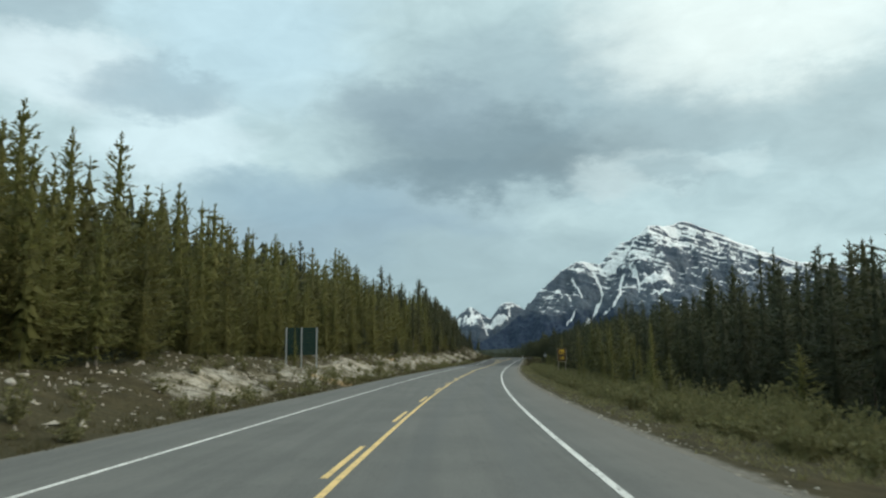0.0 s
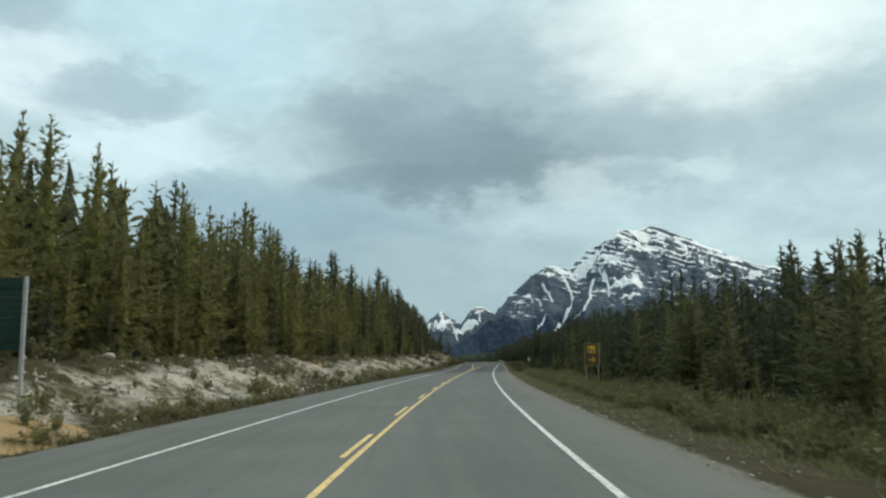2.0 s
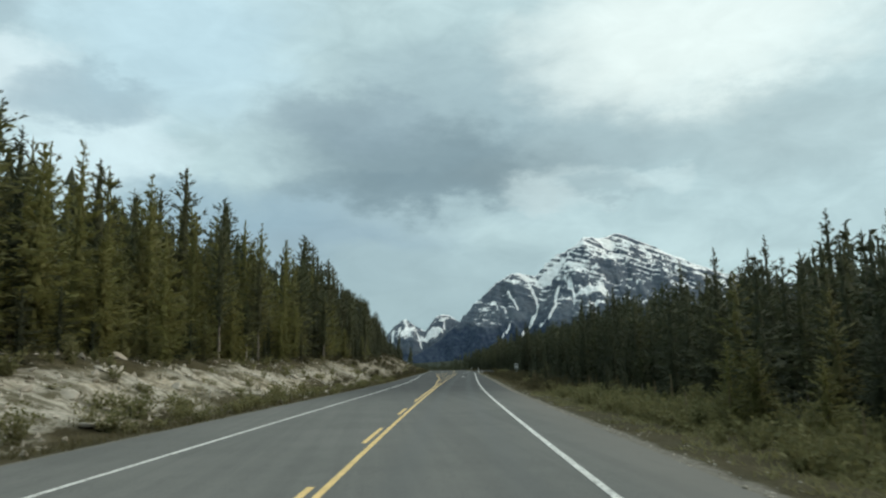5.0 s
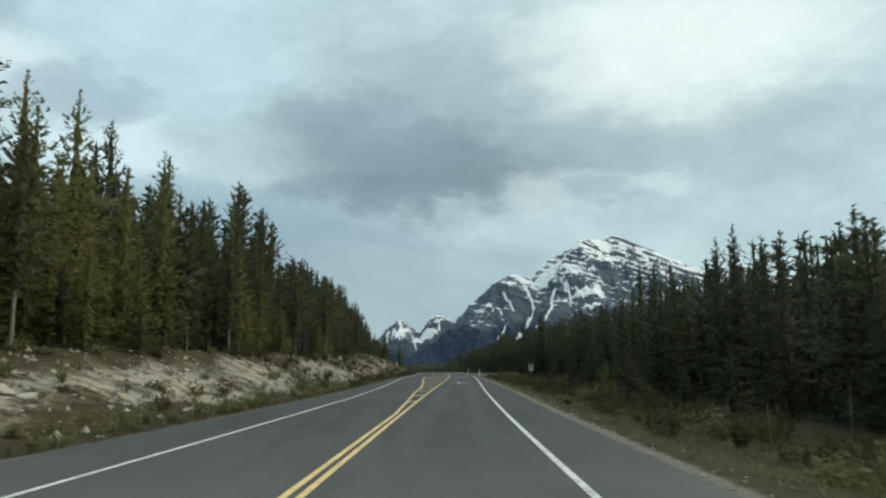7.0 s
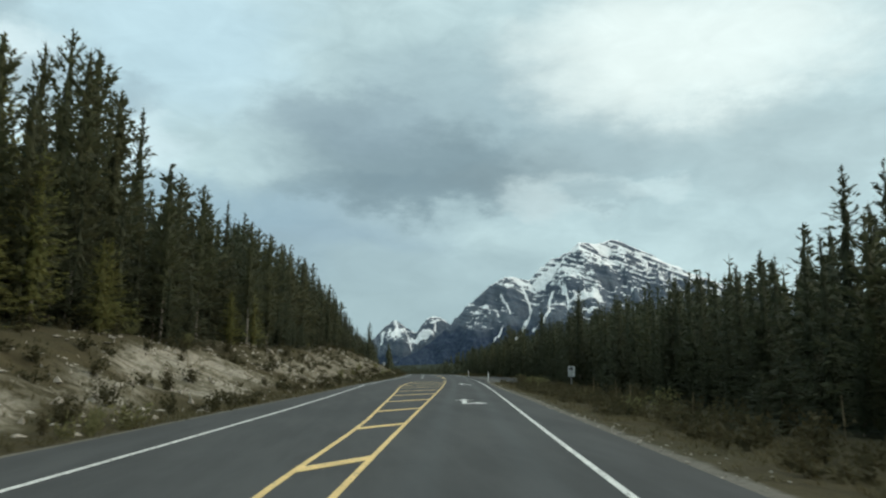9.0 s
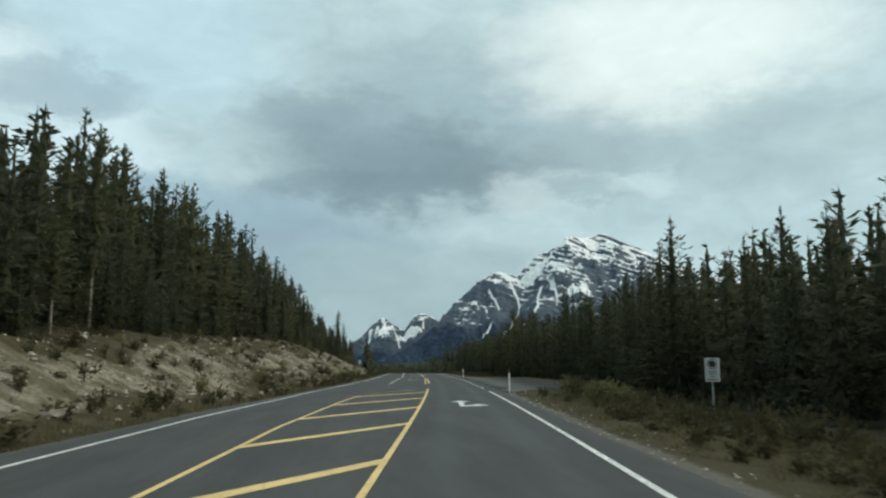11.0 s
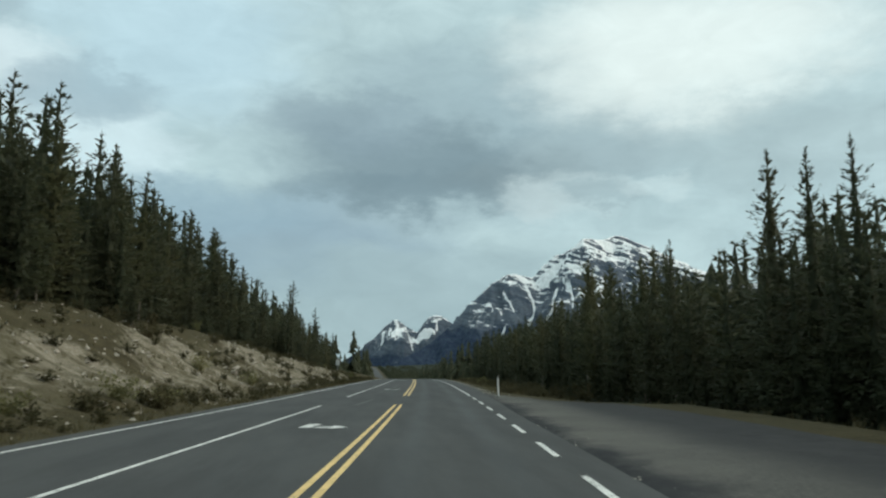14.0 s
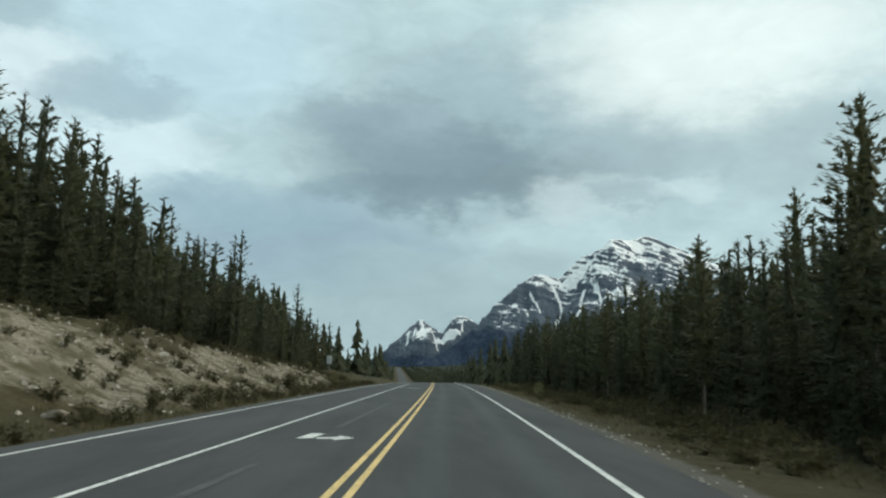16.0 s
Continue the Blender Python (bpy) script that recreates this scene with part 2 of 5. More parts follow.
def ground_material():
    m = Mat("verge_and_forest_floor", 0.95, spec=0.1)
    g = m.attr("gravel")
    a, b, c = m.noise(0.16, 5, 0.6), m.noise(1.1, 5, 0.65), m.noise(7, 4, 0.7)
    earth = m.mix(m.step(b, 0.3, 0.7), (0.038, 0.032, 0.017), (0.075, 0.062, 0.034))
    moss = m.mix(m.step(c, 0.3, 0.7), (0.043, 0.039, 0.021), (0.072, 0.062, 0.036))
    veg = m.mix(m.step(a, 0.35, 0.62), earth, moss)
    tan = m.mix(m.step(m.noise(0.28, 4), 0.4, 0.65), (0.29, 0.275, 0.232), (0.34, 0.29, 0.21))
    stone = m.mix(m.step(c, 0.35, 0.7), tan, (0.46, 0.43, 0.375))
    # the cut further on is greyer, its colour darkened for the weaker light there
    pos = m.N("ShaderNodeSeparateXYZ")
    m.L(m.geo.outputs["Position"], pos.inputs[0])
    dim_ground = m.step(m.math("ADD", pos.outputs[1], m.math("MULTIPLY", a, 60.0)), 170.0, 300.0, 0.0, 0.9)
    stone = m.mix(dim_ground, stone, m.mix(m.step(c, 0.35, 0.7), (0.15, 0.13, 0.095), (0.28, 0.25, 0.20)))
    streak = m.noise(1.1, 5, 0.6, (0.22, 1.5, 0.22))
    stone = m.mix(m.step(streak, 0.48, 0.66, 0, 0.65), stone, (0.085, 0.074, 0.048))
    stone = m.mix(m.step(b, 0.47, 0.64, 0, 0.9), stone, (0.075, 0.066, 0.038))
    turf = m.math("ADD", m.noise(0.42, 5, 0.62), m.math("ADD", m.math("MULTIPLY", m.math("SUBTRACT", c, 0.5), 0.35), m.math("MULTIPLY", dim_ground, 0.05)))
    stone = m.mix(m.step(turf, 0.54, 0.64, 0, 0.8), stone, m.mix(c, (0.048, 0.043, 0.024), (0.110, 0.096, 0.058)))
    edge = m.math("ADD", g, m.math("MULTIPLY", m.math("SUBTRACT", b, 0.5), 0.9))
    edge = m.math("ADD", edge, m.math("MULTIPLY", m.math("SUBTRACT", a, 0.5), 0.8))
    col = m.mix(m.step(edge, 0.42, 0.62), veg, stone)
    dirt = m.math("ADD", m.attr("ochre"), m.math("MULTIPLY", m.math("SUBTRACT", b, 0.5), 0.8))
    col = m.mix(m.step(dirt, 0.4, 0.6), col, m.mix(c, (0.30, 0.20, 0.10), (0.38, 0.27, 0.15)))
    grit = m.mix(m.step(c, 0.3, 0.7), (0.135, 0.125, 0.108), (0.215, 0.20, 0.172))
    # the grit is darkened along with the cut, for the same weaker light
    grit = m.mix(dim_ground, grit, (0.105, 0.097, 0.083))
    lane = m.math("ADD", m.attr("shoulder"), m.math("MULTIPLY", m.math("SUBTRACT", b, 0.5), 0.7))
    col = m.mix(m.step(lane, 0.35, 0.65), col, grit)
    # near-black floor colour that holds the shade under the trees
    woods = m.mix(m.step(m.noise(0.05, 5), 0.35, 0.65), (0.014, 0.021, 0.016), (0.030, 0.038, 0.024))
    col = m.mix(m.step(m.attr("shaded_woods"), 0.0, 1.0), col, woods)
    h = m.math("ADD", m.math("MULTIPLY", b, 0.6), m.math("MULTIPLY", c, 0.25))
    return m.colour(col).bump(h, 0.35, 0.8).done()


def pullout_material():
    """Grey gravel that gives way to worn dark asphalt away from the highway."""
    m = Mat("gravelly_asphalt", 0.92, spec=0.15)
    u = m.attr("across")
    a, b, c = m.noise(0.3, 4), m.noise(1.6, 5, 0.6), m.noise(18, 3, 0.7)
    stone = m.mix(m.step(a, 0.35, 0.65), (0.064, 0.063, 0.060), (0.098, 0.095, 0.088))
    stone = m.mix(m.step(c, 0.4, 0.7, 0, 0.5), stone, (0.165, 0.158, 0.142))
    tar = m.mix(m.step(b, 0.3, 0.7), (0.022, 0.023, 0.026), (0.036, 0.037, 0.039))
    where = m.math("ADD", u, m.math("MULTIPLY", m.math("SUBTRACT", a, 0.5), 2.2))
    where = m.math("ADD", where, m.math("MULTIPLY", m.math("SUBTRACT", b, 0.5), 1.2))
    near, far = m.step(where, 0.8, 1.7, 1, 0), m.step(where, 2.2, 4.2, 0, 0.9)
    col = m.mix(m.math("MAXIMUM", near, far), stone, tar)
    return m.colour(col).bump(c, 0.02, 0.6).done()


def needle_material(name, dark, light, tip):
    m = Mat(name, 0.75, spec=0.2)
    r = m.random()
    i = m.N("ShaderNodeNewGeometry").outputs["Random Per Island"]
    col = m.mix(i, dark, light)
    col = m.mix(m.math("MULTIPLY", r, 0.75), col, tip)
    col = m.mix(m.step(m.noise(0.6, 3), 0.4, 0.7, 0, 0.5), col, dark)
    m.put(m.b.inputs["Base Color"], col)
    # thin leaves let a part of the light through
    through_leaf, blend = m.N("ShaderNodeBsdfTranslucent"), m.N("ShaderNodeMixShader")
    m.L(col, through_leaf.inputs["Color"])
    blend.inputs[0].default_value = 0.45
    m.L(m.b.outputs[0], blend.inputs[1])
    m.L(through_leaf.outputs[0], blend.inputs[2])
    m.L(blend.outputs[0], m.nt.nodes["Material Output"].inputs["Surface"])
    return m.done()


def bark_material():
    m = Mat("conifer_bark", 0.95, spec=0.1)
    a = m.noise(6, 5, 0.6, (1, 1, 0.25))
    return m.colour(m.mix(m.step(a, 0.3, 0.7), (0.09, 0.075, 0.06), (0.26, 0.235, 0.20))).bump(a, 0.02).done()


def rock_material():
    m = Mat("pale_limestone", 0.9, spec=0.2)
    a, b = m.noise(0.9, 5, 0.6), m.noise(7, 5, 0.65)
    col = m.mix(m.step(a, 0.35, 0.65), (0.27, 0.25, 0.215), (0.43, 0.41, 0.365))
    col = m.mix(m.step(b, 0.55, 0.75, 0, 0.7), col, (0.15, 0.125, 0.095))
    return m.colour(m.mix(m.math("MULTIPLY", m.random(), 0.4), col, (0.3, 0.24, 0.17))).bump(b, 0.05).done()


def mountain_material(name, low, high, woods_top, dip):
    """Bedded rock with snow on the ledges and in the gullies, and woods on the foot."""
    m = Mat(name, 0.95, spec=0.05)
    pos = m.N("ShaderNodeSeparateXYZ")
    m.L(m.geo.outputs["Position"], pos.inputs[0])
    nor = m.N("ShaderNodeSeparateXYZ")
    m.L(m.geo.outputs["Normal"], nor.inputs[0])
    z = pos.outputs[2]
    wob = m.math("MULTIPLY", m.math("SUBTRACT", m.noise(0.004, 5, 0.55), 0.5), 90.0)
    level = m.math("ADD", m.math("ADD", z, m.math("MULTIPLY", pos.outputs[0], dip)), wob)
    bed = m.N("ShaderNodeCombineXYZ")
    m.L(m.math("MULTIPLY", level, 0.045), bed.inputs[2])
    m.L(m.math("MULTIPLY", pos.outputs[0], 0.0022), bed.inputs[0])
    m.L(m.math("MULTIPLY", pos.outputs[1], 0.0020), bed.inputs[1])
    beds = m.noise(1.0, 4, 0.65, vec=bed.outputs[0])
    fine, fleck = m.noise(0.02, 6, 0.7), m.noise(0.055, 5, 0.7)
    gully = m.noise(0.010, 4, 0.6, (1.5, 1.0, 0.30), distort=1.0)
    # rock tinted blue-grey: the haze of distance is painted into it
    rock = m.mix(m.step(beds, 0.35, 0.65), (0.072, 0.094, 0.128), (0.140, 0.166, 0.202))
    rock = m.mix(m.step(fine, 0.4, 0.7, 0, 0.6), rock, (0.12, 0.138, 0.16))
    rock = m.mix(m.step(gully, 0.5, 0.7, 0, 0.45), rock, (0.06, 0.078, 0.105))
    top = m.step(z, low, high, -0.16, 0.09)
    ledge = m.math("ADD", beds, m.math("MULTIPLY", fine, 0.35))
    ledge = m.math("ADD", ledge, m.math("MULTIPLY", fleck, 0.34))
    ledge = m.math("ADD", m.math("MULTIPLY", ledge, 0.80), m.math("MULTIPLY", nor.outputs[2], 0.38))
    chute = m.math("ADD", m.math("MULTIPLY", gully, 1.1), m.math("MULTIPLY", fine, 0.25))
    chute = m.step(m.math("ADD", chute, m.math("MULTIPLY", top, 0.7)), 0.85, 0.88)
    mask = m.math("MAXIMUM", m.step(m.math("ADD", ledge, m.math("MULTIPLY", top, 0.8)), 0.945, 0.985), chute)
    mask = m.math("MAXIMUM", mask, m.step(m.math("ADD", nor.outputs[2], m.math("MULTIPLY", top, 0.8)), 0.89, 0.95))
    drift = m.math("ADD", m.attr("snow"), m.math("MULTIPLY", m.math("SUBTRACT", fleck, 0.5), 0.9))
    mask = m.math("MAXIMUM", m.math("MULTIPLY", mask, m.step(drift, -0.55, -0.25)), m.step(drift, 0.38, 0.55))
    edge = m.math("ADD", z, m.math("MULTIPLY", m.math("SUBTRACT", m.noise(0.012, 5, 0.65), 0.5), 260.0))
    woods = m.step(edge, woods_top - 40.0, woods_top + 40.0, 1, 0)
    woods = m.math("MULTIPLY", woods, m.step(drift, 0.38, 0.55, 1.0, 0.0))
    mask = m.math("MULTIPLY", mask, m.math("SUBTRACT", 1.0, woods))
    col = m.mix(mask, rock, (0.86, 0.88, 0.90))
    # the wooded foot's dark blue is haze put into the trees' colour
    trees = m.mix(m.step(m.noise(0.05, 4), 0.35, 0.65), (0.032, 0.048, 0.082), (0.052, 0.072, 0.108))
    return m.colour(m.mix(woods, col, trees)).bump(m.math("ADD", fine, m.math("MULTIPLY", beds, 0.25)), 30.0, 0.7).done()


def plain_material(name, colour, rough=0.6, metal=0.0, spots=0.2, scale=6.0):
    m = Mat(name, rough, metal)
    a, b = m.noise(scale, 5, 0.6), m.noise(scale * 0.2, 3)
    dull = tuple(c * (1 - spots) for c in colour)
    col = m.mix(m.step(a, 0.35, 0.7), colour, dull)
    col = m.mix(m.step(b, 0.5, 0.8, 0, spots), col, tuple(0.5 * c + 0.06 for c in colour))
    return m.colour(col).done()


ASPHALT, GROUND, BARK, ROCK = asphalt_material(), ground_material(), bark_material(), rock_material()
PULLOUT_GRAVEL = pullout_material()
MOUNTAIN, FAR_MOUNTAIN = mountain_material("bedded_hazy_limestone_with_snow", 130, 720, 215, 0.28), mountain_material("far_hazy_snowy_limestone", 40, 440, 70, 0.1)
WHITE, YELLOW = paint_material("worn_white_paint", (0.72, 0.72, 0.70), 0.5), paint_material("worn_yellow_paint", (0.76, 0.54, 0.22), 0.35)
SPRUCE = needle_material("spruce_needles", (0.043, 0.053, 0.033), (0.066, 0.076, 0.041), (0.070, 0.072, 0.042))
PINE = needle_material("pine_needles", (0.124, 0.131, 0.047), (0.172, 0.172, 0.058), (0.166, 0.154, 0.058))
OLD_PINE = needle_material("old_pine_needles", (0.096, 0.104, 0.044), (0.136, 0.138, 0.055), (0.140, 0.128, 0.057))
DARK_PINE = needle_material("dark_pine_needles", (0.058, 0.068, 0.038), (0.086, 0.095, 0.046), (0.092, 0.090, 0.048))
SHRUB = needle_material("willow_twigs_and_leaves", (0.105, 0.108, 0.050), (0.215, 0.210, 0.096), (0.20, 0.182, 0.088))
BRUSH = needle_material("brown_dwarf_birch", (0.042, 0.041, 0.021), (0.092, 0.084, 0.042), (0.098, 0.080, 0.042))
GRASS = needle_material("dry_verge_grass", (0.050, 0.050, 0.022), (0.120, 0.112, 0.055), (0.14, 0.115, 0.064))
SCRUBBED = plain_material("scrubbed_out_paint", (0.085, 0.087, 0.088), 0.85, spots=0.5, scale=3.0)
STEEL = plain_material("galvanised_steel", (0.42, 0.43, 0.43), 0.5, 0.4)
GREEN = plain_material("dark_green_panel", (0.012, 0.040, 0.034), 0.5)
BROWN = plain_material("brown_sign_face", (0.105, 0.062, 0.024), 0.45)
SIGN_PALE = plain_material("faded_border_paint", (0.34, 0.30, 0.22), 0.6)
SIGN_YELLOW = plain_material("sign_yellow", (0.70, 0.42, 0.035), 0.45)
SIGN_WHITE = plain_material("sign_white", (0.55, 0.56, 0.56), 0.45)
INK = plain_material("black_ink", (0.02, 0.02, 0.022), 0.5)
POST_WHITE = plain_material("white_plastic_post", (0.88, 0.88, 0.87), 0.5, spots=0.12)
DRY = plain_material("dry_stalk", (0.17, 0.135, 0.08), 0.9, scale=14)
WOOD_POST = plain_material("weathered_wood", (0.30, 0.27, 0.22), 0.9, scale=12)


# ---------------------------------------------------------------- the lie of the land
KX, KZ = np.array(KNOT_X), np.array(KNOT_Z)


def knots(k, y):
    u = (np.clip(np.asarray(y, float), -40.0, 470.0) + 80.0) / 40.0
    i = np.clip(np.floor(u).astype(int), 1, len(k) - 3)
    f = u - i
    return ((1 - f) ** 3 * k[i - 1] + (3 * f**3 - 6 * f**2 + 4) * k[i] + (-3 * f**3 + 3 * f**2 + 3 * f + 1) * k[i + 1] + f**3 * k[i + 2]) / 6


def road_x(y):
    y = np.asarray(y, float)
    back = (knots(KX, -38.0) - knots(KX, -40.0)) / 2 * np.minimum(y + 40, 0)
    return knots(KX, y) + back + 2.2 * np.clip((y - 470) / 90.0, 0, 1.0)


FAR_Y = [470, 520, 600, 700, 800, 950, 1200, 1600, 2200, 3200, 6000]
FAR_D = [0, -1.2, -4.2, -8.5, -11.5, -13.3, -11.5, -7.0, -1.5, 4.0, 8.0]


def road_z(y):
    y = np.asarray(y, float)
    back = 0.012 * np.minimum(y + 40, 0) * -1
    return knots(KZ, y) + back + np.interp(y, FAR_Y, FAR_D)


def slant(y):
    d = (road_x(np.asarray(y, float) + 0.5) - road_x(np.asarray(y, float) - 0.5))
    return np.sqrt(1 + d * d)


def table(pairs):
    a = np.array(pairs, float)
    return lambda y: np.interp(y, a[:, 0], a[:, 1])


LEFT_LINE = table([(130, -7.45), (155, -7.42), (180, -7.52), (192, -7.85), (204, -8.25), (222, -9.1), (241, -10.15), (262, -10.45), (307, -10.05), (337, -10.1), (410, -10.2), (480, -7.6), (560, -7.45)])
LEFT_EDGE = table([(0, -9.9), (152.5, -9.85), (188.5, -9.6), (224.5, -10.3), (245, -10.95), (306.6, -10.7), (409, -10.9), (480, -8.6)])
RIGHT_EDGE = table([(0, 1.9), (40, 1.75), (90, 1.65), (121.7, 1.75), (183.4, 1.75), (219.3, 1.1), (236.8, 0.65), (306.6, 0.7), (342.4, 1.5), (409, 1.9)])
BANK_TOP = table([(-60, 1.4), (40, 1.6), (80, 1.9), (120, 2.0), (190, 2.4), (250, 2.9), (290, 4.0), (335, 4.8), (375, 3.9), (425, 1.2), (520, 0.8), (900, 0.6), (6000, 0.5)])
BANK_WIDE = table([(0, 9.0), (245, 9.0), (290, 12.5), (370, 12.5), (440, 8.0)])
PULLOUT = table([(255.2, 0.0), (267.5, 1.0), (312.7, 1.0), (331.1, 0.0)])


def fnoise(x, y, s, seed=0.0):
    """Cheap smooth noise of many places at once, about -1 to 1."""
    a = np.sin(x / s + 1.7 * np.sin(y / s * 0.73 + seed) + seed * 2.1)
    b = np.sin(y / s * 1.13 + 1.3 * np.sin(x / s * 0.61 + seed * 1.7) + seed)
    c = np.sin((x + y) / s * 1.9 + 2.0 * np.sin((x - y) / s * 0.9 + seed))
    return (a + b + 0.6 * c) / 2.6


def rise(u, y):
    """Height of the ground over the road's level, u metres to the right of the right edge line."""
    u, y = np.broadcast_arrays(np.asarray(u, float), np.asarray(y, float))
    le, re = LEFT_EDGE(y), RIGHT_EDGE(y)
    dl = np.clip(le - u, 0, None)
    top = BANK_TOP(y)
    t = np.clip((dl - 1.0) / BANK_WIDE(y), 0, 1)
    crag = 1 - 2 * np.abs(fnoise(u * 1.3, y, 2.3, 1.0))
    lump = crag * 0.26 + fnoise(u, y, 0.7, 2.0) * 0.14 + fnoise(u, y, 5.0, 3.0) * 0.40
    left = -0.12 * np.clip(dl, 0, 1) + (top + 0.12) * (t * t * (3 - 2 * t)) * 1.0 + np.clip(dl - 1 - BANK_WIDE(y), 0, 110) * 0.10 + lump * np.clip((dl - 0.8) / 2.5, 0, 1)
    left = left + np.clip(dl - 120, 0, 500) * 0.16
    dr = np.clip(u - re, 0, None)
    s = np.clip(dr / 7.0, 0, 1)
    pull = PULLOUT(y) * np.clip((12.0 - u) / 3.0, 0, 1)
    right = -0.75 * s * s * (3 - 2 * s) + (fnoise(u, y, 2.2, 5.0) * 0.12 + fnoise(u, y, 0.8, 6.0) * 0.05) * np.clip((dr - 0.4) / 2, 0, 1)
    right = right * (1 - 0.95 * pull) + np.clip(dr - 60, 0, 400) * 0.05
    right = right + 0.14 * np.clip(dr / 3.0, 0, 1) * np.interp(y, [245, 255, 330, 344], [0, 1, 1, 0]) * np.clip((14 - u) / 4, 0, 1)
    under = np.where((u < re) & (u > le), -0.06, 0.0)
    return np.where(u < (le + re) / 2, left, right) + under - 0.03


def place(u, y, up=0.0):
    """World place of a point u metres right of the right edge line, up metres over the road's level there."""
    return np.stack([road_x(y) + np.asarray(u) * slant(y), np.asarray(y, float) + 0 * np.asarray(u), road_z(y) + up + 0 * np.asarray(u)], -1)


def on_ground(u, y, up=0.0):
    p = place(u, y)
    p[..., 2] += rise(u, y) + up
    return p


# ---------------------------------------------------------------- mesh helpers
def mesh_from(name, verts, faces, material, smooth=False):
    me = bpy.data.meshes.new(name)
    me.from_pydata([tuple(map(float, v)) for v in verts], [], [tuple(map(int, f)) for f in faces])
    me.materials.append(material)
    if smooth:
        me.polygons.foreach_set("use_smooth", np.ones(len(me.polygons), bool))
    me.update()
    return me


def tri_mesh(name, verts, tris, material, smooth=False, normals=None):
    """Quick mesh from arrays of vertices and triangles."""
    verts, tris = np.asarray(verts, np.float32), np.asarray(tris, np.int32)
    me = bpy.data.meshes.new(name)
    me.vertices.add(len(verts))
    me.vertices.foreach_set("co", verts.ravel())
    me.loops.add(tris.size)
    me.loops.foreach_set("vertex_index", tris.ravel())
    me.polygons.add(len(tris))
    me.polygons.foreach_set("loop_start", np.arange(0, tris.size, 3, dtype=np.int32))
    me.polygons.foreach_set("use_smooth", np.full(len(tris), smooth))
    me.materials.append(material)
    me.update(calc_edges=True)
    if normals is not None:
        me.normals_split_custom_set_from_vertices(normals)
    return me


def part(name, bm, material, parent, label=""):
    me = bpy.data.meshes.new(name)
    bm.to_mesh(me)
    bm.free()
    me.materials.append(material)
    ob = new(name, me)
    ob.parent = parent
    return tagged(ob, label)


def box(sx, sy, sz, at=(0, 0, 0), bevel=0.0):
    bm = bmesh.new()
    bmesh.ops.create_cube(bm, size=1.0, matrix=Matrix.Translation(at) @ Matrix.Diagonal((sx, sy, sz, 1)))
    if bevel:
        bmesh.ops.bevel(bm, geom=bm.edges[:], offset=bevel, segments=2, affect="EDGES")
    return bm


def grid_mesh(name, P, material, smooth=True):
    """A sheet from an array of places, rows by columns."""
    r, c = P.shape[:2]
    i = np.arange(r * c).reshape(r, c)
    q = np.stack([i[:-1, :-1], i[:-1, 1:], i[1:, 1:], i[1:, :-1]], -1).reshape(-1, 4)
    tris = np.concatenate([q[:, [0, 1, 2]], q[:, [0, 2, 3]]])
    return tri_mesh(name, P.reshape(-1, 3), tris, material, smooth)


def float_attr(me, name, values):
    a = me.attributes.new(name, "FLOAT", "POINT")
    a.data.foreach_set("value", np.asarray(values, np.float32).ravel())


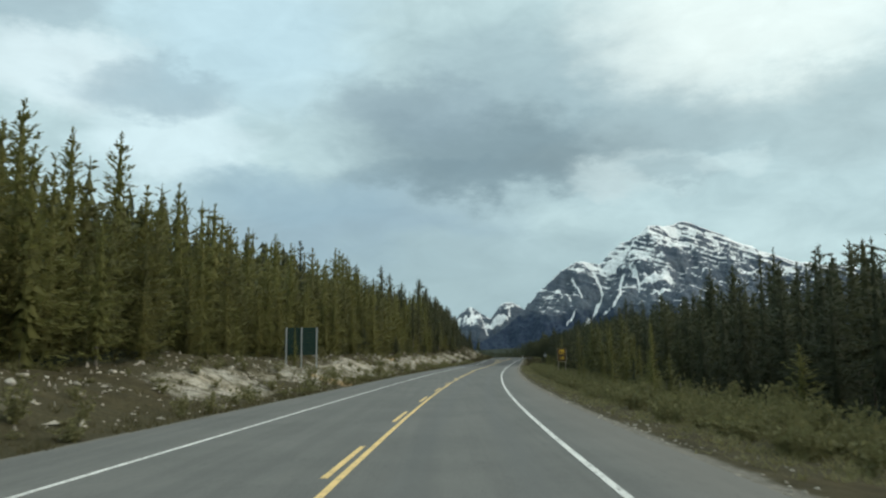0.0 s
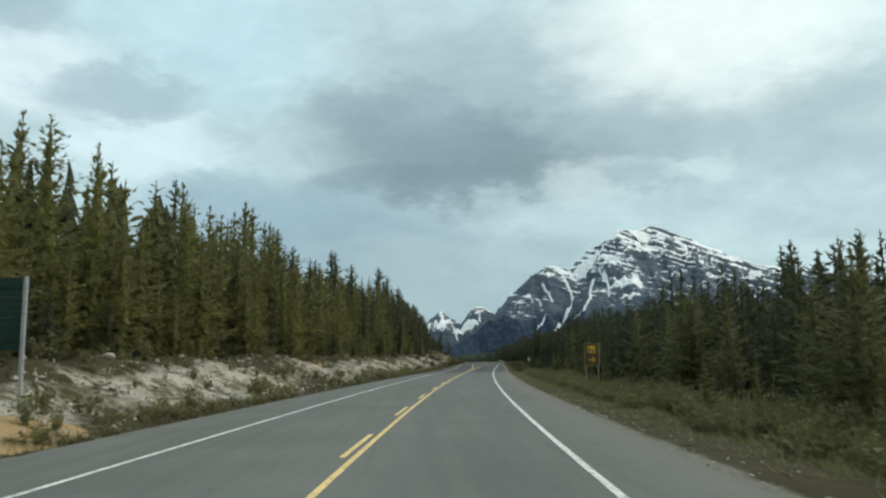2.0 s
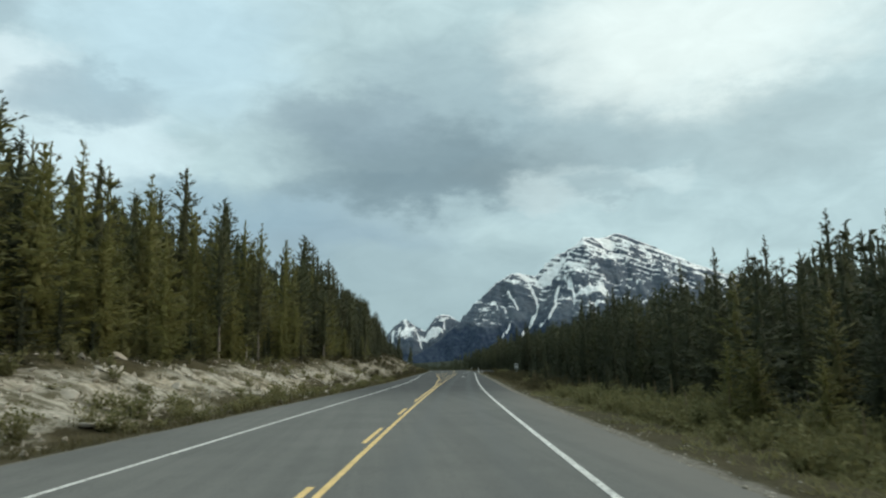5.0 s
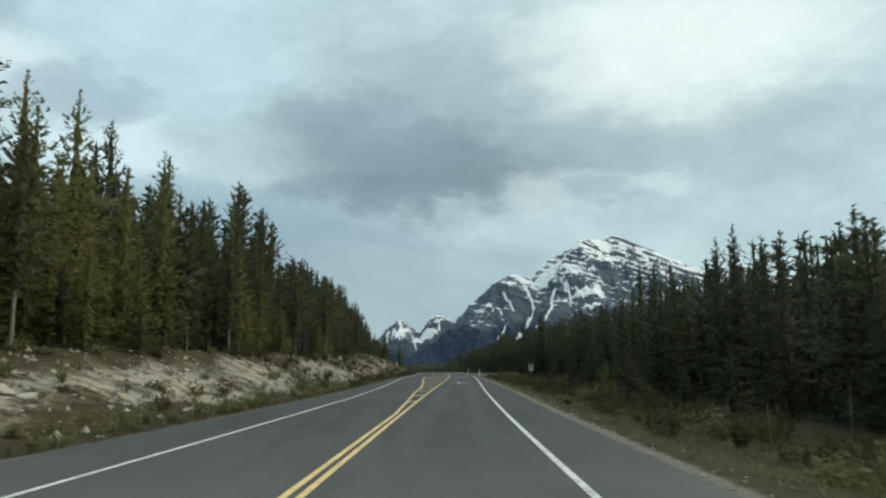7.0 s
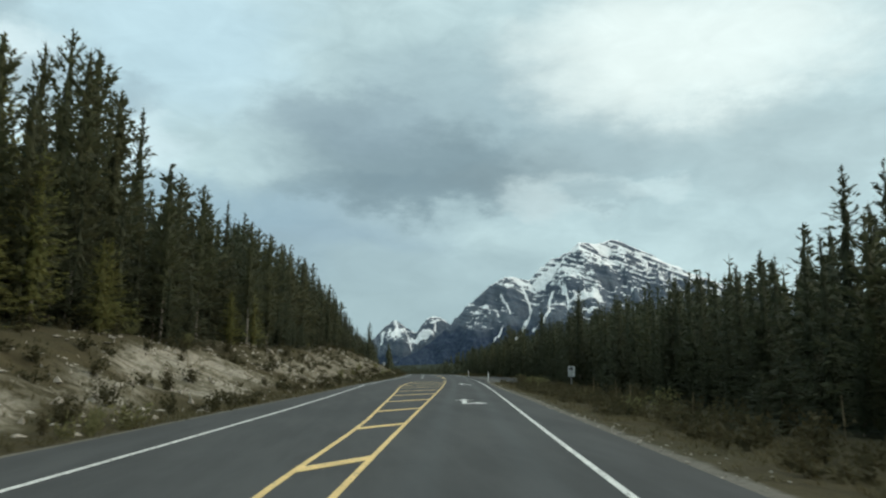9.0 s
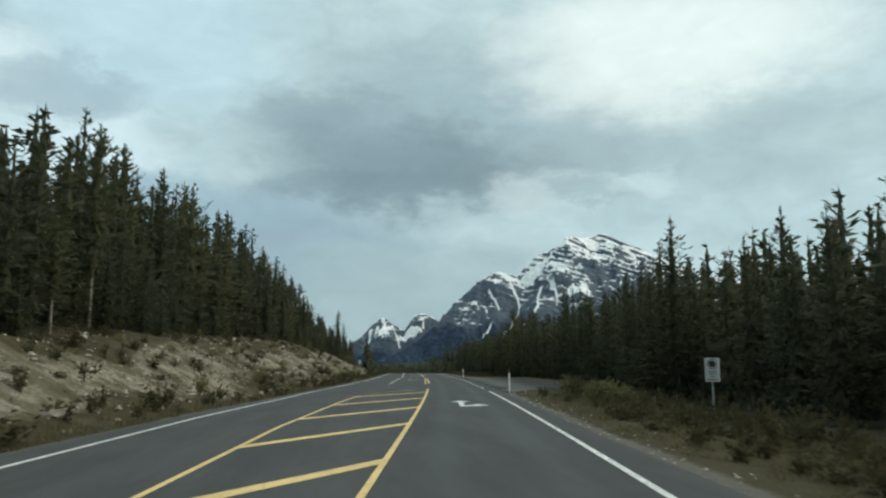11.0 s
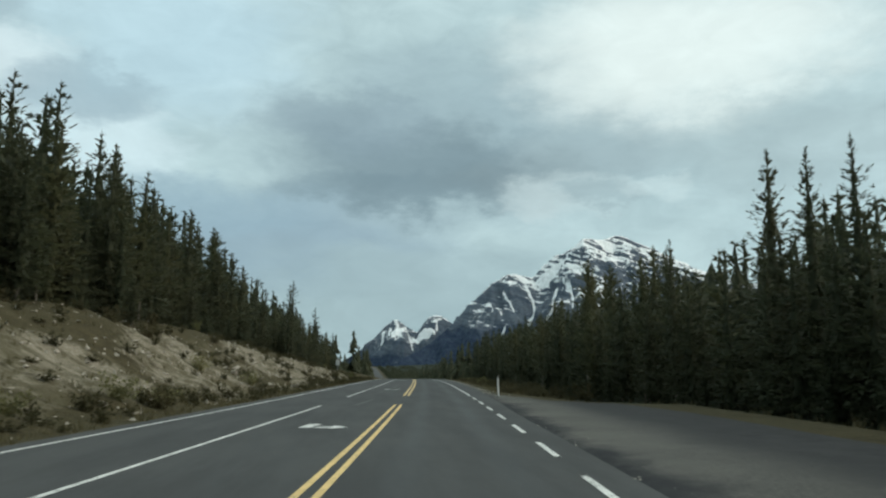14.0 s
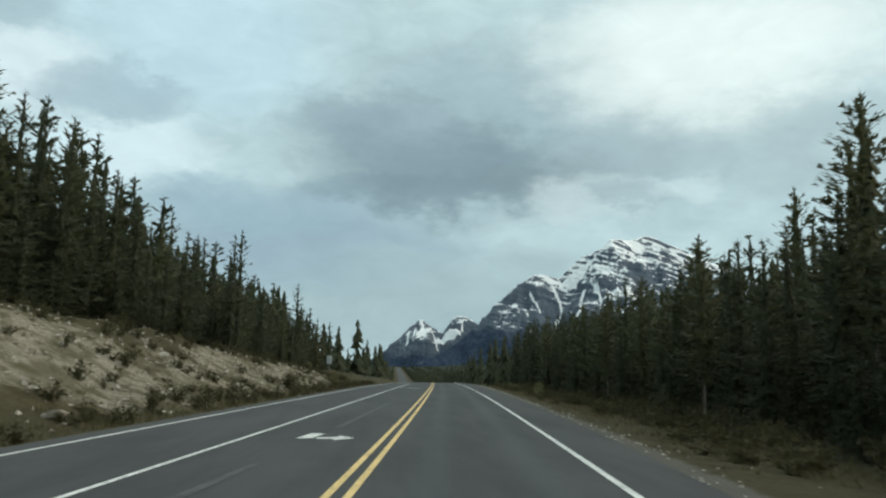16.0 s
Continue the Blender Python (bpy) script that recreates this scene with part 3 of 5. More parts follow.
# ---------------------------------------------------------------- ground and road
def build_ground():
    ys = np.concatenate([np.arange(-60, -10, 2.0), np.arange(-10, 440, 0.85), np.arange(440, 620, 3.0), np.arange(620, 1200, 12.0), np.arange(1200, 2600, 50.0), np.linspace(2600, 6500, 12)])
    us = np.concatenate([-np.geomspace(5000, 60, 22), np.arange(-58, -26, 2.0), np.arange(-26, -9, 0.5), np.array([-8.0, -5.0, -2.0]), np.arange(0, 13, 0.5), np.arange(14, 32, 2.0), np.geomspace(34, 5000, 22)])
    U, Y = np.meshgrid(us, ys)
    P = on_ground(U, Y)
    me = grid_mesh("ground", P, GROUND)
    dl, dr = LEFT_EDGE(Y) - U, U - RIGHT_EDGE(Y)
    t = (dl - 2.0) / (BANK_WIDE(Y) - 1.0)
    g = np.where((dl > 0) & (dl < 17), np.clip(1.2 - 1.9 * np.abs(t - 0.36), 0, 1) * (0.5 + 0.5 * np.clip(fnoise(U, Y, 4.0, 9.0) + 0.45, 0, 1)), 0)
    g = g * np.clip((460 - Y) / 60, 0, 1) * np.interp(Y, [0, 35, 70, 130, 250, 330], [0.5, 0.65, 1.0, 1.0, 0.9, 0.86])
    ochre = np.clip(1.4 - np.hypot((U + 12.4) / 1.7, (Y - 57.0) / 3.8), 0, 1) + 0.8 * np.clip(1.3 - np.hypot((U + 18.0) / 1.5, (Y - 118.0) / 6.0), 0, 1)
    side = np.where(dl > -0.3, np.clip((0.9 - dl) / 0.5, 0, 1), 0) + np.where(dr > -0.3, np.clip((np.interp(Y, [0, 130, 160, 400], [0.85, 0.85, 0.9, 1.0]) - dr) / 0.9, 0, 1), 0)
    float_attr(me, "ochre", ochre)
    float_attr(me, "shoulder", side)
    float_attr(me, "gravel", g)
    # where the floor is painted with forest shade; far off it stands for woods
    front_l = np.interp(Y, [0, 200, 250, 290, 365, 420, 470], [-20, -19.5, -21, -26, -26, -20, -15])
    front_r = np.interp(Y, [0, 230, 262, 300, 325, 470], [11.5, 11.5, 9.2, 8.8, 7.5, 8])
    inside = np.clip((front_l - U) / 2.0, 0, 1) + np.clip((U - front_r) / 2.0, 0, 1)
    float_attr(me, "shaded_woods", inside + np.clip((Y - 430) / 60, 0, 1) * np.clip((np.abs(U + 3.5) - 9) / 6, 0, 1) + np.clip((np.abs(U) - 32) / 10, 0, 1))
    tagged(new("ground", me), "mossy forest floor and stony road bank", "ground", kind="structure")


def ribbon(name, u0, u1, ys, up, material, parent, across=False, on_soil=False):
    """A strip of pavement or paint between two offsets, which may change along the way."""
    a, b = (f(ys) if callable(f) else np.full(len(ys), float(f)) for f in (u0, u1))
    n = 25 if on_soil else 9 if across else 2
    k = np.linspace(0, 1, n)[None, :]
    U = a[:, None] * (1 - k) + b[:, None] * k
    Y = np.repeat(ys[:, None], n, 1)
    P = on_ground(U, Y) if on_soil else place(U, Y)
    P[..., 2] += up
    me = grid_mesh(name, P, material)
    if across:
        float_attr(me, "across", U)
    ob = new(name, me)
    ob.parent = parent
    return ob


def painted(name, corners, up, material, parent):
    """A flat painted mark from corners (u, y)."""
    c = np.array(corners, float)
    P = place(c[:, 0], c[:, 1])
    P[:, 2] += up
    ob = new(name, mesh_from(name, P, [tuple(range(len(c)))[::-1]], material))
    ob.parent = parent
    return ob


def arrow_shapes(kind):
    """Outlines, in metres, of a painted lane arrow that points ahead; x across, y along."""
    shaft = [(-0.1, 0.0), (0.1, 0.0), (0.1, 3.2), (-0.1, 3.2)]
    head = [(-0.42, 3.2), (0.42, 3.2), (0.0, 4.6)]
    side = [(0.1, -0.2), (0.5, 0.3), (0.5, -0.1), (1.05, 0.7), (0.5, 1.5), (0.5, 1.0), (0.1, 0.5)]
    stem = [(-0.45, 0.2), (-0.1, 0.2), (0.0, 1.6), (-0.35, 1.6)]
    turn = [(0.0, 0.15), (0.42, 0.15), (0.42, -0.2), (0.85, 0.35), (0.42, 1.0), (0.42, 0.6), (0.0, 0.5)]
    return [shaft, head, side] if kind == "both" else [stem, turn]


def build_road():
    road = tagged(new("road"), "two-lane grey asphalt highway with worn markings", "road", kind="structure")
    ys = np.concatenate([np.arange(-60, 460, 2.0), np.arange(460, 900, 10.0), np.arange(900, 2600, 40.0)])
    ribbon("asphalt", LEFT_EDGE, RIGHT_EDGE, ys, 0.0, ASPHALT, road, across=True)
    near = np.concatenate([np.arange(-60, 460, 2.0), np.arange(460, 900, 10.0)])
    w = 0.06
    ribbon("edge_line", lambda y: LEFT_LINE(y) - w, lambda y: LEFT_LINE(y) + w, near, 0.006, WHITE, road)
    for a, b in ((-60, 263.6), (325.7, 700)):
        ribbon("edge_line", -w, w, np.arange(a, b, 2.0), 0.006, WHITE, road)
    for k in range(11):
        a = 267.4 + 5.25 * k
        ribbon("edge_dash", -w, w, np.linspace(a, a + 2.7, 3), 0.006, WHITE, road)
    yr, yl = -3.65, table([(0, -3.87), (164, -3.87), (176, -4.2), (187, -4.58), (194, -4.7), (199, -4.85), (219, -5.9), (237, -6.92), (249, -7.12), (256, -7.1)])
    w = 0.055
    ribbon("centre_line", yr - w, yr + w, np.append(np.arange(-60, 267, 2.0), 267.4), 0.006, YELLOW, road)
    for k in range(-6, 14):
        a = 62.8 + 10.35 * k
        if a < 137:
            ribbon("centre_dash", -3.87 - w, -3.87 + w, np.linspace(a, a + 4.2, 3), 0.006, YELLOW, road)
    ribbon("centre_line", lambda y: yl(y) - w, lambda y: yl(y) + w, np.append(np.arange(140, 256, 1.5), 256.2), 0.006, YELLOW, road)
    close = [(-7.1, 256.0), (-6.85, 259.2), (-6.2, 261.8), (-5.3, 263.8), (-3.65, 266.4)]
    for (a, ya), (b, yb) in zip(close, close[1:]):
        painted("closing_line", [(a, ya - 0.1), (b, yb - 0.1), (b, yb + 0.1), (a, ya + 0.1)], 0.006, YELLOW, road)
    for k in range(12):
        y1 = 261.3 - 7.95 * k
        left = yl(y1 - 3.0)
        y0 = y1 - 1.75 * (yr - left)
        left = yl(y0)
        if yr - left > 0.4:
            painted("hatch_bar", [(left, y0 - 0.36), (yr, y1 - 0.36), (yr, y1 + 0.36), (left, y0 + 0.36)], 0.010, YELLOW, road)
    for a, b in ((282.6, 314.2), (325.4, 700)):
        for c in (-3.65, -3.92):
            ribbon("centre_line", c - w, c + w, np.append(np.arange(a, b, 2.0), b), 0.006, YELLOW, road)
    for a, b in ((282.2, 313.2), (323.2, 430)):
        ribbon("lane_line", -7.06, -6.95, np.append(np.arange(a, b, 2.0), b), 0.006, WHITE, road)
    for u, y, kind, s in ((-2.05, 245.6, "both", 1), (-2.0, 209.3, "both", 1), (-5.4, 300.4, "turn", 1), (-5.4, 339.4, "turn", 1), (-5.4, 394.0, "turn", 1)):
        for shape in arrow_shapes(kind):
            painted("lane_arrow", [(u + px, y + (py if s > 0 else 2.75 - py)) for px, py in (shape if s > 0 else shape[::-1])], 0.012, WHITE, road)
    for marks in ([(-5.75, 313.2), (-5.45, 313.4), (-5.35, 316.5), (-5.2, 320.6), (-5.35, 320.2), (-5.6, 316.9)], [(-5.5, 343.0), (-5.3, 343.4), (-5.15, 361.0), (-5.3, 360.2)], [(-5.8, 330.0), (-5.6, 330.2), (-5.5, 335.0), (-5.65, 334.7)]):
        painted("scrubbed_mark", marks, 0.006, SCRUBBED, road)
    pull = tagged(new("pullout"), "worn grey gravel pull-out beside the highway", "pull-out", kind="structure")
    yy = np.arange(259.5, 330.1, 0.75)
    bulge = lambda y: RIGHT_EDGE(y) + np.interp(y, [259.5, 261, 262.5, 264, 266, 268, 274, 285, 296, 306, 312, 317.5, 321, 326, 330], [0.1, 1.0, 1.6, 3.4, 4.8, 6.0, 6.6, 6.4, 6.0, 6.0, 5.1, 3.3, 2.3, 1.1, 0.1])
    ribbon("gravel_surface", lambda y: RIGHT_EDGE(y) - 0.06, bulge, yy, 0.028, PULLOUT_GRAVEL, pull, across=True, on_soil=True)


build_ground()
build_road()


# ---------------------------------------------------------------- mountains
def massif(name, ridges, span, material, label, steep, step, cell, seed, dip, foot=-25.0, chutes=(), fields=(), walls=(), mottled=()):
    """A mountain as the envelope of slopes that fall from its ridges (polylines of x, y, z), cut into ledges along its beds.
    Chutes (width, places) are gullies full of snow, fields (x, y, half widths, tilt) lie under snow, walls stay bare."""
    xs, ys = np.arange(span[0], span[1], cell), np.arange(span[2], span[3], cell)
    X, Y = np.meshgrid(xs, ys)
    bend = np.array([[noise.fractal(Vector((x / 140.0, y / 140.0, seed)), 0.9, 2.0, 5) for x in xs] for y in ys])
    bend2 = np.array([[noise.fractal(Vector((x / 140.0, y / 140.0, seed + 9.0)), 0.9, 2.0, 5) for x in xs] for y in ys])
    rough = np.array([[noise.fractal(Vector((x / 45.0, y / 45.0, seed + 4.0)), 0.8, 2.0, 4) for x in xs] for y in ys])
    Z = np.full(X.shape, foot)
    near = np.full(X.shape, 1e9)
    for line in ridges:
        p = np.array(line, float)
        for a, b in zip(p, p[1:]):
            d = b - a
            t = np.clip(((X - a[0]) * d[0] + (Y - a[1]) * d[1]) / (d[0] ** 2 + d[1] ** 2), 0, 1)
            dist = np.hypot(X - a[0] - t * d[0], Y - a[1] - t * d[1])
            near = np.minimum(near, dist)
            fade = np.clip(dist / 70.0, 0, 1)
            away = np.maximum(dist + fade * 70 * bend2 * np.clip(dist / 200, 0.2, 1), 0)
            Z = np.maximum(Z, a[2] + t * d[2] - steep * away + 0.00035 * away**2)
    fade = np.clip(near / 40.0, 0.0, 1)
    Z = Z + fade * (38 * bend + 9 * rough) * np.clip((Z - foot) / 150, 0, 1)
    q = (Z + dip * X + 26 * bend + 8 * rough) / step
    f = q - np.floor(q)
    ledge = np.clip((f - 0.42) / 0.5, 0, 1)
    Z = Z + fade * (0.45 + 0.4 * np.clip(bend2 + 0.4, 0, 1)) * step * (ledge * ledge * (3 - 2 * ledge) - f) * np.clip((Z - 150) / 120, 0, 1)
    snow = np.zeros(X.shape)
    for wide, line in chutes:
        p = np.array(line, float)
        d = np.full(X.shape, 1e9)
        for a, b in zip(p, p[1:]):
            s = b - a
            t = np.clip(((X - a[0]) * s[0] + (Y - a[1]) * s[1]) / (s @ s), 0, 1)
            d = np.minimum(d, np.hypot(X - a[0] - t * s[0], Y - a[1] - t * s[1]))
        d = np.maximum(d + 4 * rough + 3 * bend, 0)
        snow = np.maximum(snow, np.clip(1.5 - d / wide, 0, 1))
        Z = Z - 0.7 * wide * np.exp(-((d / wide) ** 2))
    for sign, patches in ((1, fields), (-1, walls), (0.36, mottled)):
        for x, y, rx, ry, tilt in patches:
            c, s = math.cos(tilt), math.sin(tilt)
            e = np.hypot(((X - x) * c + (Y - y) * s) / rx, ((Y - y) * c - (X - x) * s) / ry) + 0.25 * bend + 0.12 * rough
            snow = snow + sign * np.clip(1.6 - e, 0, 1)
    me = grid_mesh(name, np.stack([X, Y, np.maximum(Z, foot)], -1), material, smooth=True)
    float_attr(me, "snow", np.clip(snow, -1, 1))
    return tagged(new(name, me), label, "mountain", kind="structure")


MAIN_RIDGES = [
    [(1280, 4700, 766), (1340, 4735, 772), (1400, 4770, 771), (1461, 4800, 786), (1519, 4830, 810), (1574, 4850, 813), (1639, 4860, 789), (1712, 4860, 763), (1804, 4860, 727), (1876, 4860, 686), (1942, 4860, 664), (1979, 4860, 656), (2026, 4870, 625), (2082, 4870, 610), (2156, 4870, 587), (2248, 4870, 554), (2403, 4880, 540), (2630, 4880, 517), (2932, 4880, 468), (3235, 4880, 404)],
    [(1280, 4700, 766), (1271, 4725, 742), (1253, 4740, 726), (1203, 4760, 701), (1180, 4770, 681), (1128, 4780, 671), (1106, 4780, 650), (1089, 4775, 628), (1059, 4770, 613), (1034, 4760, 583), (1006, 4750, 547), (979, 4740, 531), (918, 4700, 534), (858, 4660, 543)],
    [(858, 4660, 543), (811, 4650, 535), (768, 4640, 507), (721, 4630, 479), (676, 4610, 436), (621, 4590, 374), (567, 4570, 312), (513, 4550, 265), (443, 4520, 205), (374, 4490, 146), (290, 4450, 88), (191, 4400, 38)],
    [(1280, 4700, 766), (1209, 4640, 634), (1138, 4570, 512), (1083, 4520, 459), (1096, 4470, 394), (1115, 4400, 307), (1133, 4300, 205), (1149, 4200, 93)],
    [(1083, 4520, 459), (984, 4470, 345), (900, 4400, 244), (813, 4300, 130)],
    [(858, 4660, 543), (877, 4590, 440), (806, 4500, 316), (737, 4400, 197), (667, 4280, 84)],
    [(721, 4630, 479), (711, 4560, 371), (635, 4470, 250), (549, 4330, 117)],
    [(1574, 4850, 813), (1564, 4720, 591), (1585, 4600, 404), (1592, 4450, 226), (1563, 4300, 92)],
    [(2026, 4870, 625), (2039, 4750, 451), (2042, 4580, 264), (1976, 4350, 89)],
]
CHUTES = [
    (6.0, [(1074, 4512), (1042, 4475), (1008, 4330), (960, 4302), (917, 4331)]),
    (7.0, [(918, 4623), (948, 4566), (930, 4420), (872, 4378), (799, 4310)]),
    (5.0, [(779, 4576), (803, 4509), (815, 4458)]),
    (6.0, [(1121, 4556), (1133, 4453), (1132, 4394), (1118, 4347)]),
    (5.0, [(977, 4730), (988, 4676)]),
    (4.0, [(749, 4373), (704, 4344)]),
    (4.0, [(680, 4538), (731, 4446), (746, 4442)]),
]
SNOWFIELDS = [(1245, 4390, 95, 30, 0.0), (1240, 4312, 60, 8, 0.0), (1120, 4690, 95, 36, 0.2), (950, 4685, 105, 14, 0.25), (1430, 4762, 65, 14, 0.3), (2195, 4808, 45, 14, 0.0)]
BARE_WALLS = [(1390, 4550, 60, 55, 0.0), (850, 4545, 40, 45, 0.2), (1000, 4430, 32, 60, 0.2), (1085, 4430, 22, 40, 0.0), (880, 4470, 30, 40, 0.0)]
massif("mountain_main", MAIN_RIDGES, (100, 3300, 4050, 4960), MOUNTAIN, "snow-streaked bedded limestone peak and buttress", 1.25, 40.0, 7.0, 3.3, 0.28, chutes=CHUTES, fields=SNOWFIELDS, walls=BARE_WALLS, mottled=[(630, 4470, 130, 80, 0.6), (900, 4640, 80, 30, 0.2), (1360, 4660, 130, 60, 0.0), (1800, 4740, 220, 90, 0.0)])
FAR_RIDGES = [
    [(-154, 4900, 18), (-57, 4900, 80), (38, 4905, 145), (73, 4910, 191), (109, 4915, 233), (151, 4920, 268), (184, 4925, 290), (216, 4925, 268), (251, 4925, 243), (287, 4925, 225), (322, 4930, 197), (351, 4935, 204), (363, 4940, 261), (385, 4945, 304), (414, 4945, 314), (458, 4945, 310), (493, 4945, 289), (539, 4940, 259), (591, 4930, 187)],
    [(184, 4925, 290), (201, 4850, 187), (173, 4760, 82)],
    [(251, 4925, 243), (298, 4840, 151), (310, 4760, 64)],
    [(385, 4945, 304), (370, 4860, 186), (396, 4760, 80)],
]
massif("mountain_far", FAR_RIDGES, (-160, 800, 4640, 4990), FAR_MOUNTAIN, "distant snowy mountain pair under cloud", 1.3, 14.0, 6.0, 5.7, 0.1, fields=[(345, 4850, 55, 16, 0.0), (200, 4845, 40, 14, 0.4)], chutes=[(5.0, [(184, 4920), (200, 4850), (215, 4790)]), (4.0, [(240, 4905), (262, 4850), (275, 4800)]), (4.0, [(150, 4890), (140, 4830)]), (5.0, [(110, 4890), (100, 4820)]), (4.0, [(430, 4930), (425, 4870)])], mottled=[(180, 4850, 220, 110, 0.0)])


# salient trees of the forest's edge: offset, distance along the road, height
TREES_LEFT_START = [
    (-23.6, 35, 11.1), (-24.5, 38, 13.1), (-24.1, 42, 12.7), (-23.3, 46, 13.3), (-24.4, 55, 11.5), (-24.5, 58, 13.2), (-23.5, 66, 11.5), (-23.7, 69, 10.3),
    (-23.7, 72, 11.9), (-22.9, 78, 12.4), (-22.4, 82, 12.0), (-38.0, 101, 18.9), (-25, 101.1, 13.5), (-24, 104.5, 13.0), (-28.8, 109, 15.6), (-24.0, 110, 11.7),
    (-25, 113.9, 14.0), (-22.4, 118, 13.3), (-25.5, 118.9, 16.3), (-25.5, 121.3, 15.7), (-25.5, 125.8, 14.6), (-28.1, 127, 17.0), (-25.5, 131.2, 14.8), (-22.6, 135, 11.0),
    (-25, 136.3, 13.7), (-23.3, 139, 11.5), (-29.6, 142, 17.7),
]
TREES_LEFT_MIDDLE = [
    (-23.9, 146, 12.3), (-24.6, 153, 11.5), (-33.3, 156, 13.8), (-23.8, 163, 12.2), (-26, 166.7, 16.9), (-24.5, 173, 15.9), (-31.0, 174, 16.1), (-23.1, 175, 13.8),
    (-22.5, 179, 14.1), (-23.2, 193, 14.7), (-24.0, 196, 15.2), (-22.9, 198, 12.2), (-23.0, 201, 12.8), (-24.2, 206, 14.1), (-23.1, 211, 13.2), (-24.2, 213, 13.8),
    (-37.6, 216, 22.8), (-22.7, 218, 15.6), (-26.5, 220.6, 17.0), (-22.7, 222, 14.8), (-26, 222.4, 18.8), (-28.0, 226, 16.3),
    (-25.5, 227.0, 16.6), (-22.9, 233, 12.5), (-29.9, 234, 21.2), (-22.6, 237, 12.2), (-28.5, 239, 18.5), (-23.0, 239, 12.2), (-24.0, 248, 13.2),
]
TREES_LEFT_END = [
    (-24.0, 265, 12.8), (-29.9, 276, 17.2), (-32.6, 281, 16.1), (-29.7, 283, 15.8), (-30.7, 296, 16.5), (-33.0, 302, 18.0), (-30.8, 304, 16.5), (-31.0, 307, 16.6),
    (-29.2, 318, 16.2), (-34.4, 319, 17.8), (-31.7, 326, 17.2), (-30.8, 332, 16.1), (-30.6, 338, 17.7), (-27.6, 342, 14.0), (-33.2, 342, 17.5), (-30.3, 345, 16.1),
    (-31.0, 350, 16.3), (-32.3, 353, 16.3), (-30.7, 364, 13.4), (-28.9, 369, 13.8), (-28.2, 374, 13.8), (-32.2, 378, 16.6), (-31.1, 384, 16.1), (-22.1, 393, 10.7),
    (-22.0, 395, 11.8), (-33.9, 396, 15.4), (-30.7, 401, 14.3), (-29.9, 407, 13.3), (-34.0, 420, 14.4), (-33.7, 422, 16.1), (-37.5, 427, 17.6), (-23.4, 433, 12.4),
]
TREES_RIGHT_START = [
    (17.3, 37, 8.2), (18.1, 40, 8.5), (18.0, 53, 9.6), (17.0, 56, 9.2), (17.0, 62, 9.5), (17.7, 64, 8.9), (23.7, 66, 11.8), (18.7, 69, 9.8),
    (18, 74.3, 8.3), (17.3, 83, 9.2), (18, 86.2, 9.3), (17, 92.3, 8.7), (17.5, 96.6, 9.7), (17, 100.6, 8.5), (17.5, 104.5, 9.8), (17, 107.0, 10.4),
    (18.5, 112.8, 10.6), (17, 114.6, 9.8), (18, 114.7, 10.9), (17, 119.6, 9.2), (16, 120.2, 8.1), (16.1, 127, 8.5), (17, 133.9, 10.1), (15.0, 137, 9.3),
    (16.0, 142, 9.2), (15.6, 147, 10.2), (15.6, 155, 10.2), (15.5, 182, 11.2), (15.4, 185, 10.8), (16.8, 189, 10.4), (15, 194.3, 9.7), (16, 198.6, 10.7),
]
TREES_RIGHT_END = [
    (17, 208.0, 12.0), (16, 209.9, 12.1), (16, 220.4, 9.7), (15.6, 231, 9.8), (12.9, 254, 8.9), (11.5, 261.8, 11.3), (10.9, 265, 8.3), (12.5, 267.7, 10.8),
    (11.9, 271, 9.1), (13, 274.2, 10.6), (13, 278.6, 10.2), (14.5, 285, 10.5), (13.7, 288, 9.3), (13.5, 295.2, 9.9), (14.5, 301.4, 10.7), (14, 302.6, 11.1),
    (14, 307.0, 11.7), (14, 310.6, 12.1), (14.5, 315.5, 13.5), (11.4, 322, 9.6), (12.5, 326.1, 10.0), (12.5, 328.9, 10.6), (12.5, 331.9, 10.5), (12, 336.3, 8.7),
    (10.0, 339, 8.7), (12.5, 340.9, 11.0), (12, 346.9, 12.4), (13, 349.7, 11.6), (12, 353.4, 9.0), (12.1, 361, 8.7), (12, 364.8, 10.4), (18.0, 365, 13.5),
    (14.0, 371, 11.1), (13.1, 382, 10.2),
]


